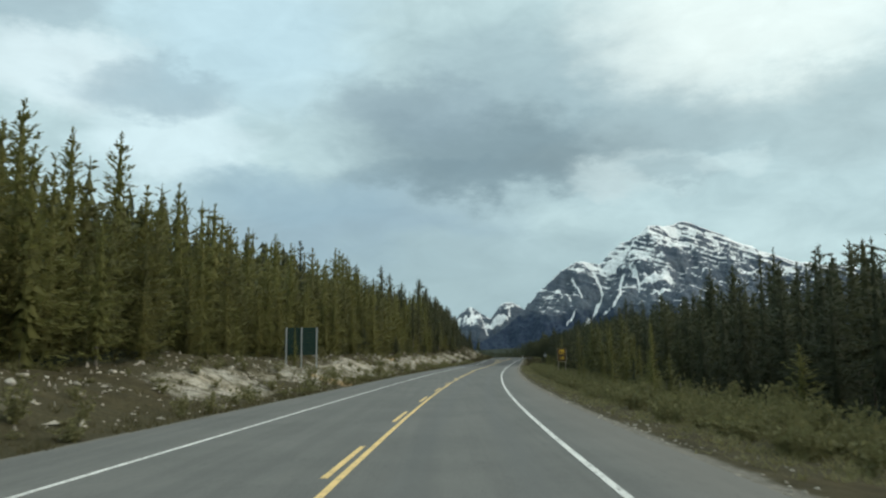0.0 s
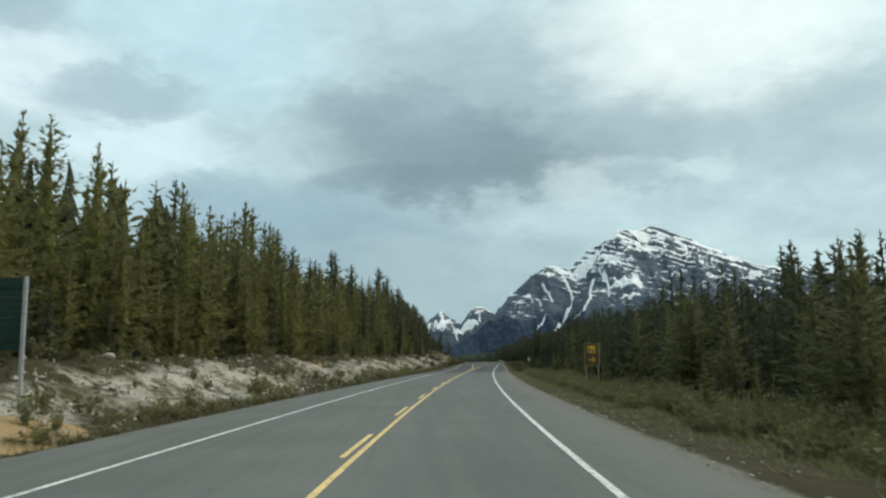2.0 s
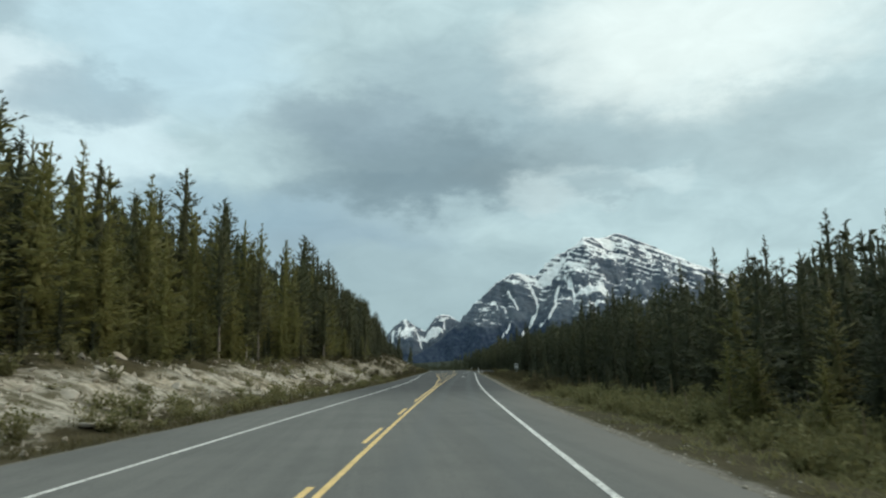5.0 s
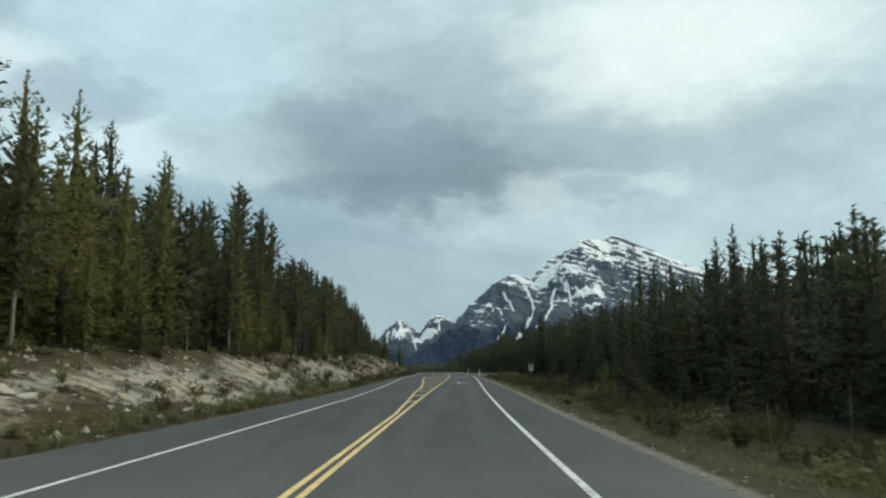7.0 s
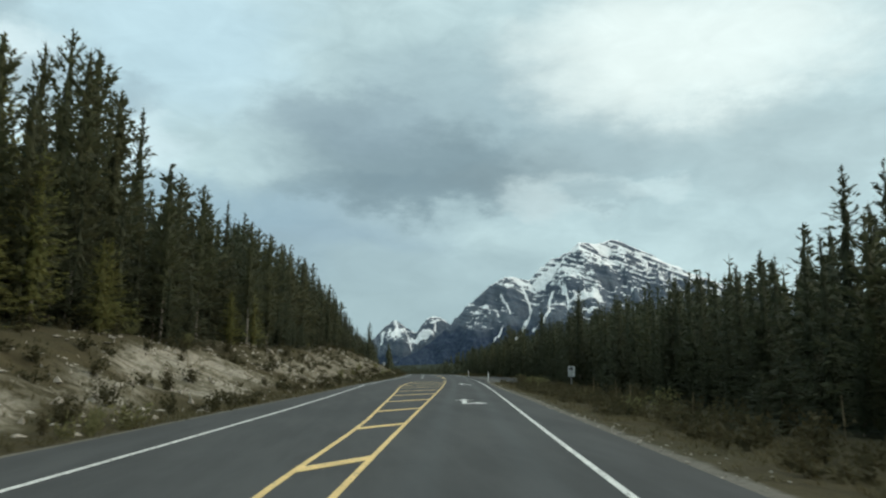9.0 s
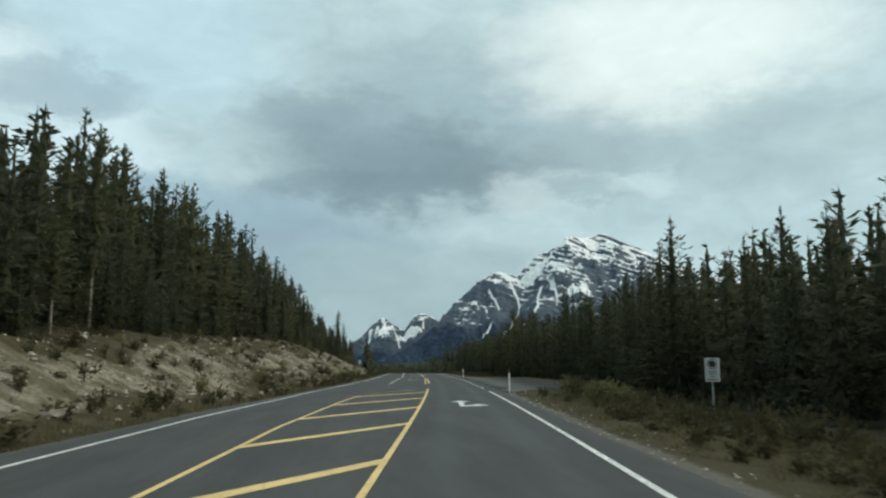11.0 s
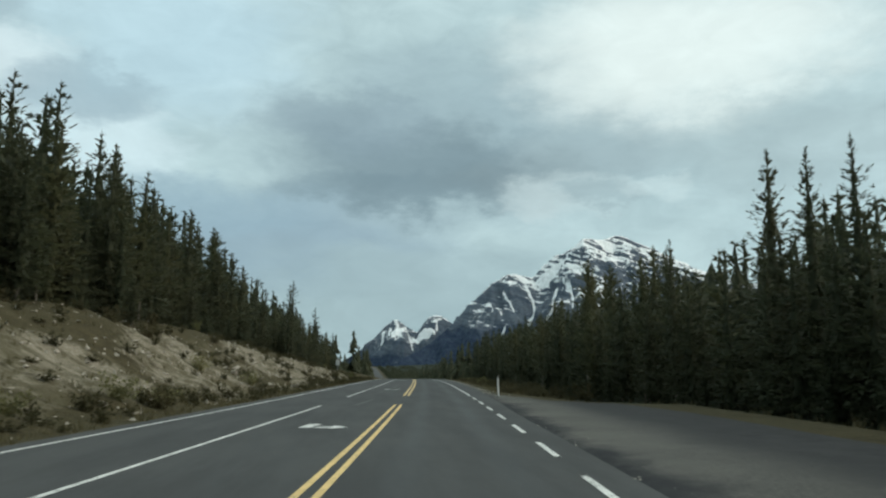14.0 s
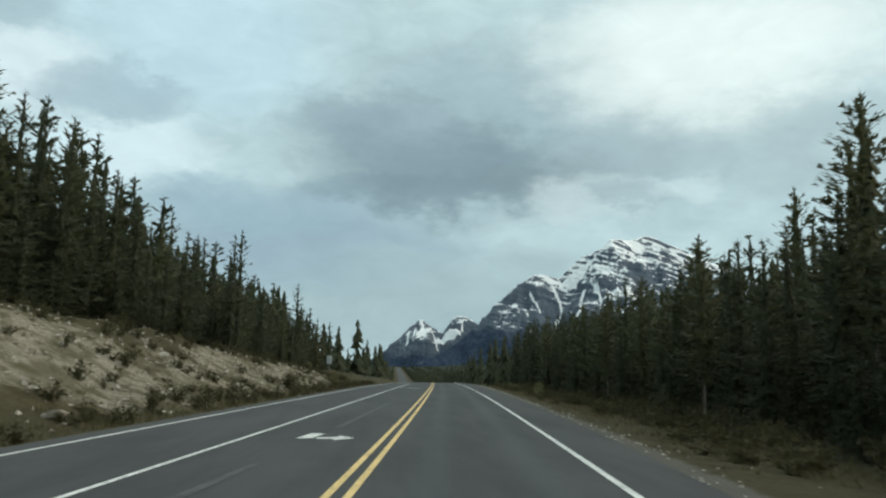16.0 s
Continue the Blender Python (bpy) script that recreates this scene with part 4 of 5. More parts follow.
# ---------------------------------------------------------------- trees
def conifer(seed, tall, spread, whorls, per, twig, bare=0.08, power=0.85, droop=0.25, gap=0.12, skirt=6, core=0.5, full=0.62, clump=0.0):
    """Vertices and triangles of a conifer's crown: whorls of boughs set with many short drooping sprays, round a ragged inner mass.
    twig: a spray's length at the foot; full: the share of the height over which the crown narrows; clump: how far sprays gather at the boughs' ends."""
    r = np.random.default_rng(seed)
    parts = []
    f = np.clip(bare + (1 - bare) * ((np.arange(whorls) + r.uniform(-0.5, 0.5, whorls)).clip(0) / whorls) ** 0.86, 0.01, 0.98)
    reach = spread * np.minimum(1.0, (1 - f) / full) ** power * (1 + r.uniform(-0.26, 0.16, whorls) * np.clip((1 - f) * 4, 0.2, 1)) + 0.06
    reach *= np.clip(0.55 + 0.45 * (f - bare) / 0.15, 0.55, 1.0) * np.clip(0.12 + (1 - f) / 0.13, 0.2, 1.0)
    turn = r.uniform(0, 6.28, whorls)
    if skirt:
        w = np.repeat(np.arange(whorls), skirt * 2)
        a0 = np.repeat(turn[:, None] + 6.283 * np.arange(skirt)[None] / skirt + r.uniform(-0.4, 0.4, (whorls, skirt)), 2, 1).ravel()
        rr = reach[w] * core * np.repeat(r.uniform(0.4, 1.25, whorls * skirt), 2)
        z = f[w] * tall + np.repeat(r.uniform(-0.9, 0.9, whorls * skirt), 2) * tall / whorls
        side = np.tile([-1, 1], whorls * skirt) * 4.0 / skirt
        lo = z - (0.3 + droop) * rr * r.uniform(0.3, 1.5, len(w))
        hi = z + 0.9 * tall / whorls + 0.25 * reach[w]
        parts.append(np.stack([
            np.stack([0.04 * np.cos(a0), 0.04 * np.sin(a0), np.minimum(hi, tall * 0.99)], -1),
            np.stack([rr * np.cos(a0), rr * np.sin(a0), lo], -1),
            np.stack([0.62 * rr * np.cos(a0 + side), 0.62 * rr * np.sin(a0 + side), lo + r.uniform(0, 0.45, len(w)) * rr], -1)], 1))
    if per:
        n = np.maximum(3, (per * (0.65 + 0.55 * (1 - f))).astype(int))
        w = np.repeat(np.arange(whorls), n)
        k = np.concatenate([np.arange(c) for c in n])
        keep = r.uniform(0, 1, len(w)) > gap
        w, k = w[keep], k[keep]
        az = turn[w] + 6.283 * k / n[w] + r.uniform(-0.4, 0.4, len(w))
        ln = reach[w] * r.uniform(0.62, 1.18, len(w)) * (1 + 0.2 * np.sin(2 * az + seed + 4.0 * f[w]))
        up = 0.75 * f[w] ** 1.8 - droop * (1 - f[w]) + r.uniform(-0.14, 0.14, len(w))
        z0 = f[w] * tall + r.uniform(-0.8, 0.8, len(w)) * tall / whorls
        sag = r.uniform(0.0, 0.2, len(w)) * ln
        m = 1 + np.ceil(ln / (0.8 * twig)).astype(int)
        i = np.repeat(np.arange(len(w)), 2 * m)
        q = r.uniform(0.10, 1.0, len(i)) ** (1.0 / (1.15 + 1.6 * clump))
        sg = np.where(r.uniform(0, 1, len(i)) < 0.5, -1.0, 1.0)
        d = np.stack([np.cos(az[i]), np.sin(az[i]), up[i]], -1)
        e = np.stack([-np.sin(az[i]), np.cos(az[i]), 0 * q], -1)
        at = d * (ln[i] * q)[:, None]
        at[:, 2] += z0[i] - sag[i] * np.sin(3.0 * q) + 0.3 * sag[i] * q + r.normal(0, 0.10, len(i)) * (0.4 + ln[i] * 0.25)
        tl = np.maximum(twig * (0.45 + 0.55 * np.clip(ln[i] / spread, 0, 1)), 0.3 * np.clip(0.4 + 6 * (1 - f[w[i]]), 0.4, 1)) * r.uniform(0.55, 1.15, len(i))
        fan = r.uniform(0.1, 1.0, len(i))
        tip = at + e * (sg * tl * fan)[:, None] + d * (tl * (1.1 - 0.6 * fan))[:, None]
        tip[:, 2] += r.uniform(-0.42, 0.16, len(i)) * tl
        wide = d * (0.34 * tl)[:, None] + e * (sg * -0.14 * tl)[:, None]
        down = np.zeros_like(at)
        down[:, 2] = r.uniform(0.08, 0.34, len(i)) * tl
        parts.append(np.stack([at - wide * 0.7 - down, at + wide, tip], 1))
    a = 1.57 * np.arange(4) + seed
    ring = lambda b, z: np.stack([0.05 * np.cos(b), 0.05 * np.sin(b), np.full(4, z)], -1)
    parts.append(np.stack([ring(a, 0.955 * tall), ring(a + 1.6, 0.95 * tall), np.tile([[0.0, 0.0, 1.01 * tall]], (4, 1))], 1))
    V = np.concatenate(parts).reshape(-1, 3).astype(np.float32)
    T = np.arange(len(V), dtype=np.int32).reshape(-1, 3)
    return V, outward(V, T, r)[1]


def outward(V, T, rng=None):
    """Soft normals for a crown's twigs, out from the trunk and a little up, and the triangles turned to agree with them."""
    r = np.hypot(V[:, 0], V[:, 1])[:, None] + 0.02
    n = np.concatenate([V[:, :2] / r, np.full((len(V), 1), 1.1)], 1)
    mid = V[T].mean(1)
    flat = np.cross(V[T[:, 1]] - V[T[:, 0]], V[T[:, 2]] - V[T[:, 0]])
    out = np.concatenate([mid[:, :2] / (np.hypot(mid[:, 0], mid[:, 1])[:, None] + 0.02), np.full((len(T), 1), 1.1)], 1)
    T = np.where(((flat * out).sum(1) < 0)[:, None], T[:, ::-1], T)
    if rng is None:
        flat = np.cross(V[T[:, 1]] - V[T[:, 0]], V[T[:, 2]] - V[T[:, 0]])
        flat /= np.linalg.norm(flat, axis=1)[:, None] + 1e-6
        own = np.zeros_like(n)
        for k in range(3):
            own[T[:, k]] = flat
        n = n / np.linalg.norm(n, axis=1)[:, None] + 0.45 * own
    return (n / np.linalg.norm(n, axis=1)[:, None]).astype(np.float32), T.astype(np.int32)


def trunk_arrays(tall, r, sides=7, lean=0.0):
    zs = np.array([-0.6, 0.0, 0.25 * tall, 0.6 * tall, 0.98 * tall])
    rs = np.array([1.5, 1.15, 0.85, 0.5, 0.04]) * r
    a = np.linspace(0, 2 * np.pi, sides, endpoint=False)
    P = np.stack([np.stack([rr * np.cos(a) + lean * np.sin(z), rr * np.sin(a), np.full(sides, z)], -1) for z, rr in zip(zs, rs)]).reshape(-1, 3)
    T = []
    for i in range(len(zs) - 1):
        for k in range(sides):
            p, q = i * sides + k, i * sides + (k + 1) % sides
            T += [(p, q, q + sides), (p, q + sides, p + sides)]
    return P.astype(np.float32), np.array(T, np.int32)


KINDS = []  # full-detail trees of a unit height of 14 m: crown arrays, trunk arrays, material
for seed, spread, power, bare, droop, full, clump, per, gap, mat in (
    (1, 2.8, 0.88, 0.02, 0.16, 0.78, 0.0, 8, 0.08, SPRUCE), (2, 2.6, 0.84, 0.03, 0.20, 0.72, 0.0, 8, 0.10, SPRUCE), (3, 2.6, 0.80, 0.06, 0.04, 0.62, 0.2, 7, 0.10, PINE),
    (4, 2.3, 0.92, 0.03, 0.16, 0.75, 0.0, 8, 0.08, SPRUCE), (5, 2.1, 0.62, 0.25, -0.04, 0.46, 0.3, 7, 0.14, DARK_PINE), (6, 3.0, 0.84, 0.0, 0.06, 0.84, 0.2, 8, 0.06, PINE),
):
    KINDS.append((conifer(seed, 14.0, spread, 35, per, 0.43, bare, power, droop, gap, 6, 0.30, full, clump), trunk_arrays(14.0, 0.13), mat))
MID, BACK = [], []
for i, (s, p, b, d, f, m) in enumerate(((2.7, 0.86, 0.02, 0.14, 0.75, SPRUCE), (2.5, 0.84, 0.03, 0.16, 0.7, SPRUCE), (2.5, 0.78, 0.05, 0.04, 0.6, OLD_PINE), (2.9, 0.84, 0.0, 0.08, 0.8, PINE))):
    MID.append((conifer(20 + i, 14.0, s, 26, 7, 0.60, b, p, d, 0.08, 6, 0.26, f), m))
    BACK.append((conifer(30 + i, 14.0, s, 15, 5, 0.9, b, p, d, 0.1, 5, 0.40, f), m))
FAR = [(conifer(40 + i, 14.0, 2.3, 9, 0, 0.5, 0.03, 0.8, 0.3, 0.0, 5, 1.0), SPRUCE) for i in range(3)]
MESHES = {}


def tree(u, y, tall, kind, slim=1.0, turn=0.0, label="tall dark green spruce at the forest edge", group="forest edge conifers", name="conifer"):
    if kind not in MESHES:
        (cv, ct), (tv, tt), mat = KINDS[kind] if kind < 10 else (MID[kind - 10][0], trunk_arrays(14.0, 0.13), MID[kind - 10][1])
        MESHES[kind] = tri_mesh("crown", cv, ct, mat, True, outward(cv, ct)[0]), tri_mesh("trunk", tv, tt, BARK, True)
    top = new(name)
    top.location = on_ground(u, y)
    top.rotation_euler = (0, 0, turn)
    top.scale = (slim * tall / 14.0, slim * tall / 14.0, tall / 14.0)
    for nm, me in (("trunk", MESHES[kind][1]), ("crown", MESHES[kind][0])):
        new(nm, me).parent = top
    return tagged(top, label, "tree", group)


def forest(name, spots, shapes, label):
    """One object of many trees; spots: rows of u, y, height, width factor."""
    rng = np.random.default_rng(len(spots))
    which, turns = rng.integers(0, len(shapes), len(spots)), rng.uniform(0, 6.28, len(spots))
    P = on_ground(spots[:, 0], spots[:, 1])
    for mat in {m.name: m for _, m in shapes}.values():
        VV, TT, NN, base = [], [], [], 0
        for k, ((v, t), m) in enumerate(shapes):
            if m.name != mat.name:
                continue
            soft = outward(v, t)[0]
            for i in np.nonzero(which == k)[0]:
                c, s, h, w = math.cos(turns[i]), math.sin(turns[i]), spots[i, 2] / 14.0, spots[i, 3]
                q = np.empty_like(v)
                q[:, 0], q[:, 1], q[:, 2] = (v[:, 0] * c - v[:, 1] * s) * h * w, (v[:, 0] * s + v[:, 1] * c) * h * w, v[:, 2] * h
                VV.append(q + P[i].astype(np.float32))
                NN.append(np.stack([soft[:, 0] * c - soft[:, 1] * s, soft[:, 0] * s + soft[:, 1] * c, soft[:, 2]], -1))
                TT.append(t + base)
                base += len(v)
        if VV:
            tagged(new(name, tri_mesh(name, np.concatenate(VV), np.concatenate(TT), mat, True, np.concatenate(NN))), label, "forest", kind="stuff")


def clear_of(u, y, near, gap):
    return all((u - a) ** 2 + (y - b) ** 2 > gap * gap for a, b in near)


rng = np.random.default_rng(11)
TAKEN = []
LEFT_FRONT = table([(0, -19.5), (100, -19.5), (200, -19.0), (250, -20.5), (290, -25.5), (365, -25.5), (420, -21.0), (445, -21.5), (470, -17)])
RIGHT_FRONT = table([(0, 11.5), (91, 11.0), (152.5, 12.0), (234.8, 12.0), (267.5, 11.5), (306.6, 11.5), (332.2, 8.0), (409, 8.5), (480, 8.0)])
ALONG = [40, 100, 160, 200, 240, 280, 320, 360, 400, 440]


def height_map(offsets, rows):
    """Usual height of the trees by offset from the road and distance along it."""
    def at(u, y):
        h = [np.interp(y, ALONG, r) for r in rows]
        return float(np.interp(u, offsets, h))
    return at


LEFT_TALL = height_map([-34, -28, -22], [[16, 17, 17.5, 18.5, 18.5, 19, 19.5, 19.5, 18, 17.5], [13.8, 14.8, 15, 16.5, 16, 16, 16.4, 14.8, 12.5, 12.5], [11.5, 12.6, 12.5, 13.5, 12.5, 10, 7.5, 7.2, 8, 9]])
RIGHT_TALL = height_map([11, 20, 26], [[6.8, 6.8, 7.8, 8.8, 9, 8.8, 8.2, 8.8, 9.3, 10.5], [9.3, 9.4, 10.6, 12.3, 11.8, 13, 13, 12, 12.8, 13.2], [10.8, 11, 12, 14, 13.5, 14, 14.5, 13.5, 13.8, 14.5]])
LABELS = {0: "tall dark green spruce at the forest edge", 1: "slender spruce at the forest edge", 2: "lodgepole pine with a bare lower trunk", 3: "narrow spire-shaped spruce at the forest edge", 4: "bushy-topped pine at the forest edge", 5: "yellow-green young pine at the forest edge"}


def shape_for(u, y):
    """Yellow-green pines where the drive begins and on the left, dark spruces further on."""
    # the darker needles further on also stand in for the weaker light there
    pines = np.interp(y, [0, 110, 230, 290, 430], [1.0, 0.95, 0.7, 0.2, 0.06]) if u < 0 else np.interp(y, [0, 90, 200], [0.25, 0.2, 0.1])
    young = [2, 5, 5] if u < 0 and y < 130 else [2, 4, 4] if u < 0 and y < 215 else [4]
    return int(rng.choice(young)) if rng.uniform() < pines else int(rng.choice([0, 1, 3]))


for u, y, tall in TREES_LEFT_START + TREES_LEFT_MIDDLE + TREES_LEFT_END + TREES_RIGHT_START + TREES_RIGHT_END:
    kind = 4 if u > 0 and y > 325 and tall > 10 else shape_for(u, y)
    plain = u < -28.5 or u > 17.2 or y > 378
    tree(u, y, tall, ((12 if kind == 2 else 13) if kind in (2, 5) else 10 + kind % 2) if plain and kind != 4 else kind, rng.uniform(0.72, 0.98) * (1.45 if u > 0 and 255 < y < 270 else 0.68 if u < -24 and 214 < y < 232 else 1.0), rng.uniform(0, 6.28), LABELS[kind])
    TAKEN.append((u, y))
for front, tall, side, start in ((LEFT_FRONT, LEFT_TALL, -1, 4.0), (RIGHT_FRONT, RIGHT_TALL, 1, 10.0)):
    y = start
    while y < 430:
        u = front(y) + side * abs(rng.normal(0, 1.6))
        if clear_of(u, y, TAKEN, 1.3):
            young = rng.uniform() < 0.6
            k = 5 if young and side < 0 and y < 250 and rng.uniform() < 0.7 else shape_for(u, y)
            tree(u, y, tall(u, y) * (rng.uniform(0.28, 0.55) if young else rng.uniform(0.6, 0.92)), k, rng.uniform(1.2, 1.55) if young else rng.uniform(0.85, 1.15), rng.uniform(0, 6.28), "bushy young conifer at the forest's foot" if young else LABELS[k])
            TAKEN.append((u, y))
        y += rng.uniform(3.6, 5.6)


def stand(front, tall, side, y0, y1, depth, step, seed, sizes=(0.58, 0.74, 0.86, 0.97)):
    """Jittered rows of trees behind the forest's edge; heights grow a little with depth."""
    r = np.random.default_rng(seed)
    out = []
    yy = y0
    while yy < y1:
        d = 2.2
        while d < depth:
            u = front(yy) + side * (d + r.uniform(-0.9, 0.9))
            h = tall(u, yy) * r.choice(sizes, p=[0.18, 0.25, 0.32, 0.25]) * r.uniform(0.93, 1.04)
            out.append((u, yy + r.uniform(-1.2, 1.2), h, r.uniform(0.8, 1.2)))
            d += step * r.uniform(0.8, 1.3) * (1 + d / 30)
        yy += step * r.uniform(0.8, 1.15)
    return np.array(out)


for side, front, tall, seed, olive in ((-1, LEFT_FRONT, LEFT_TALL, 5, 190), (1, RIGHT_FRONT, RIGHT_TALL, 6, 20)):
    name = "forest_left" if side < 0 else "forest_right"
    sizes = (0.5, 0.66, 0.78, 0.93) if side < 0 else (0.74, 0.84, 0.91, 0.97)
    close, middle, deep = stand(front, tall, side, 0, 455, 4.4, 2.8, seed, sizes), stand(lambda y: front(y) + 2.6 * side, tall, side, -4, 470, 10.5, 3.0, seed + 20, sizes), stand(lambda y: front(y) + 12 * side, lambda u, y: 0.9 * tall(u, y), side, -6, 470, 18, 3.1, seed + 10)
    for rows, shapes in ((close, MID), (middle, BACK)):
        early = rows[:, 1] < olive
        forest(name, rows[early], shapes[2:], "dense olive-green pine forest beside the highway")
        # same pine shape in darker needles, partly for the dimmer light further on
        forest(name, rows[~early], shapes[:2] + shapes[:2] + [(shapes[2][0], DARK_PINE)], "dense dark conifer forest beside the highway")
    forest("forest_behind", deep, FAR, "dense dark conifer forest deeper in")
CROWNS = [(conifer(50 + i, 14.0, 2.6, 4, 0, 0.5, 0.03, 0.8, 0.3, 0.0, 5, 1.0), SPRUCE) for i in range(2)]
wide = [stand(lambda y: LEFT_FRONT(y) - 28, lambda u, y: 16.0, -1, -60, 470, 55, 5.4, 41), stand(lambda y: RIGHT_FRONT(y) + 28, lambda u, y: 12.0, 1, -60, 470, 55, 5.4, 42)]
wide += [stand(lambda y: -20.0, lambda u, y: 12.0, -1, -60, -4, 30, 4.2, 43), stand(lambda y: 12.0, lambda u, y: 8.0, 1, -60, -4, 28, 4.2, 44)]
forest("forest_behind", np.concatenate(wide), CROWNS, "dense dark conifer forest away from the highway")
lf, rf = table([(470, -16), (700, -13), (3000, -13)]), table([(470, 8.5), (700, 7), (3000, 7)])
ft = lambda u, y: 11.0
forest("forest_far", np.concatenate([stand(lf, ft, -1, 472, 1500, 80, 8.2, 7), stand(rf, ft, 1, 472, 1500, 80, 8.2, 8), stand(lf, ft, -1, 1500, 2500, 260, 22, 9), stand(rf, ft, 1, 1500, 2500, 300, 22, 10)]), FAR, "distant conifer forest filling the valley floor")


# ---------------------------------------------------------------- young trees, shrubs, stones and grass
def sapling(u, y, tall, label, group="young conifers on the verge"):
    kind = int(rng.choice([10, 11, 12, 13] if y < 190 else [10, 11, 11]))
    return tree(u, y, tall, kind, rng.uniform(1.3, 1.9), rng.uniform(0, 6.28), label, group, "young_conifer")


for k in range(70):
    y = rng.uniform(15, 420)
    if not (251 < y < 334 or 205 < y < 251 or 70 < y < 101):
        sapling(RIGHT_EDGE(y) + rng.uniform(4.5, 9.0), y, rng.uniform(1.0, 3.6), "young green spruce among verge shrubs")
for k in range(34):
    y = rng.uniform(52, 135)
    tree(RIGHT_EDGE(y) + (rng.uniform(6.8, 10.0) if 66 < y < 99 else rng.uniform(5.5, 10.0)), y, rng.uniform(2.2, 6.0), int(rng.choice([10, 12])), rng.uniform(1.0, 1.4), rng.uniform(0, 6.28), "light green young pine before the dark forest", "young pines on the verge", "young_conifer")
for k in range(12):
    y = rng.uniform(34, 64)
    tree(RIGHT_EDGE(y) + rng.uniform(4.2, 7.6), y, rng.uniform(2.2, 4.4), 5, rng.uniform(0.48, 0.66), rng.uniform(0, 6.28), "light green young spruce with a thin pale trunk", "young spruces on the verge", "young_conifer")
for k in range(60):
    y = rng.uniform(20, 420)
    sapling(LEFT_EDGE(y) - BANK_WIDE(y) + rng.uniform(-2.0, 1.0), y, rng.uniform(1.2, 4.2), "young conifer on the bank before the forest", "young conifers on the bank")


tree(-16.3, 61.2, 3.4, 5, 0.6, 0.4, "slim young green conifer before the road sign", "young conifers on the bank", "young_conifer")


def shrub_arrays(seed, stems, leaves, wide):
    """A dome of thin twigs with small leaves, one metre high."""
    r = np.random.default_rng(seed)
    V, T = [], []
    for k in range(stems):
        a, lean = r.uniform(0, 6.28), r.uniform(0.1, 0.9) * wide
        tip = np.array([lean * math.cos(a), lean * math.sin(a), r.uniform(0.45, 1.0)])
        foot = np.array([r.uniform(-0.15, 0.15), r.uniform(-0.15, 0.15), -0.1])
        side = np.array([-math.sin(a), math.cos(a), 0]) * 0.012
        i = len(V)
        V += [foot + side, foot - side, tip]
        T.append((i, i + 1, i + 2))
        for j in range(leaves):
            q = r.uniform(0.25, 1.0)
            c = foot + (tip - foot) * q + r.normal(0, 0.07, 3)
            d = r.normal(0, 1, 3)
            d /= np.linalg.norm(d)
            e = np.cross(d, r.normal(0, 1, 3))
            e /= np.linalg.norm(e) + 1e-6
            s = r.uniform(0.06, 0.13)
            i = len(V)
            V += [c - e * s * 0.45, c + e * s * 0.45, c + d * s]
            T.append((i, i + 1, i + 2))
    return np.array(V, np.float32), np.array(T, np.int32)


SHRUBS = [tri_mesh("shrub", *shrub_arrays(70 + i, 26, 14, w), mat) for mat in (SHRUB, BRUSH) for i, w in enumerate((0.8, 1.1, 0.6, 1.3))]


def shrub(u, y, size, label, group):
    ob = new("shrub", SHRUBS[int(rng.integers(0, 4)) + (4 if y > 165 and rng.uniform() < (0.4 if 253 < y < 262 else 0.8) else 0)])
    ob.location = on_ground(u, y)
    ob.rotation_euler = (0, 0, rng.uniform(0, 6.28))
    ob.scale = (size * rng.uniform(0.8, 1.2),) * 2 + (size,)
    tagged(ob, label, "shrub", group)


for k in range(150):
    y = rng.uniform(12, 430) if k % 2 else rng.uniform(12, 150)
    d = 3.0 + 6.0 * rng.beta(1.0, 1.5)
    if 236 < y < 336 or (84 < y < 97 and 3.5 < d < 7):
        continue
    shrub(RIGHT_EDGE(y) + d, y, rng.uniform(0.4, 0.75) + 0.11 * d, "leafing olive-brown willow shrub on the verge", "verge shrubs")
for k in range(16):
    shrub(rng.uniform(4.2, 6.8), rng.uniform(256.0, 262.2), rng.uniform(0.8, 1.3), "olive willow shrub beside the pull-out", "pull-out shrubs")
for k in range(90):
    y = rng.uniform(14, 430)
    shrub(LEFT_EDGE(y) - rng.uniform(1.6, 4.2), y, rng.uniform(0.35, 1.15), "low dark green shrub at the foot of the bank", "shrubs at the bank's foot")
for k in range(80):
    y = rng.uniform(14, 430)
    shrub(LEFT_EDGE(y) - (4.0 + (BANK_WIDE(y) - 1.5) * rng.beta(1.8, 1.0)), y, rng.uniform(0.4, 1.2), "brown-green shrub rooted in the stony bank", "shrubs on the bank")


def stone_arrays(seed, rough=0.32):
    r = np.random.default_rng(seed)
    bm = bmesh.new()
    bmesh.ops.create_icosphere(bm, subdivisions=2, radius=0.5)
    ax = r.normal(0, 1, (7, 3))
    ax /= np.linalg.norm(ax, axis=1)[:, None]
    cut = r.uniform(0.2, 0.42, 7)
    V = np.array([v.co[:] for v in bm.verts])
    for a, c in zip(ax, cut):
        over = np.clip(V @ a - c, 0, None)
        V = V - over[:, None] * a * 0.9
    V = V * (1 + rough * 0.3 * r.normal(0, 1, (len(V), 1)) * 0.4) * np.array([1.25, 0.95, 0.7])
    T = np.array([[v.index for v in f.verts] for f in bm.faces])
    bm.free()
    return V.astype(np.float32), T.astype(np.int32)


STONES = [stone_arrays(90 + i) for i in range(6)]
STONE_MESHES = [tri_mesh("boulder", v, t, ROCK) for v, t in STONES]


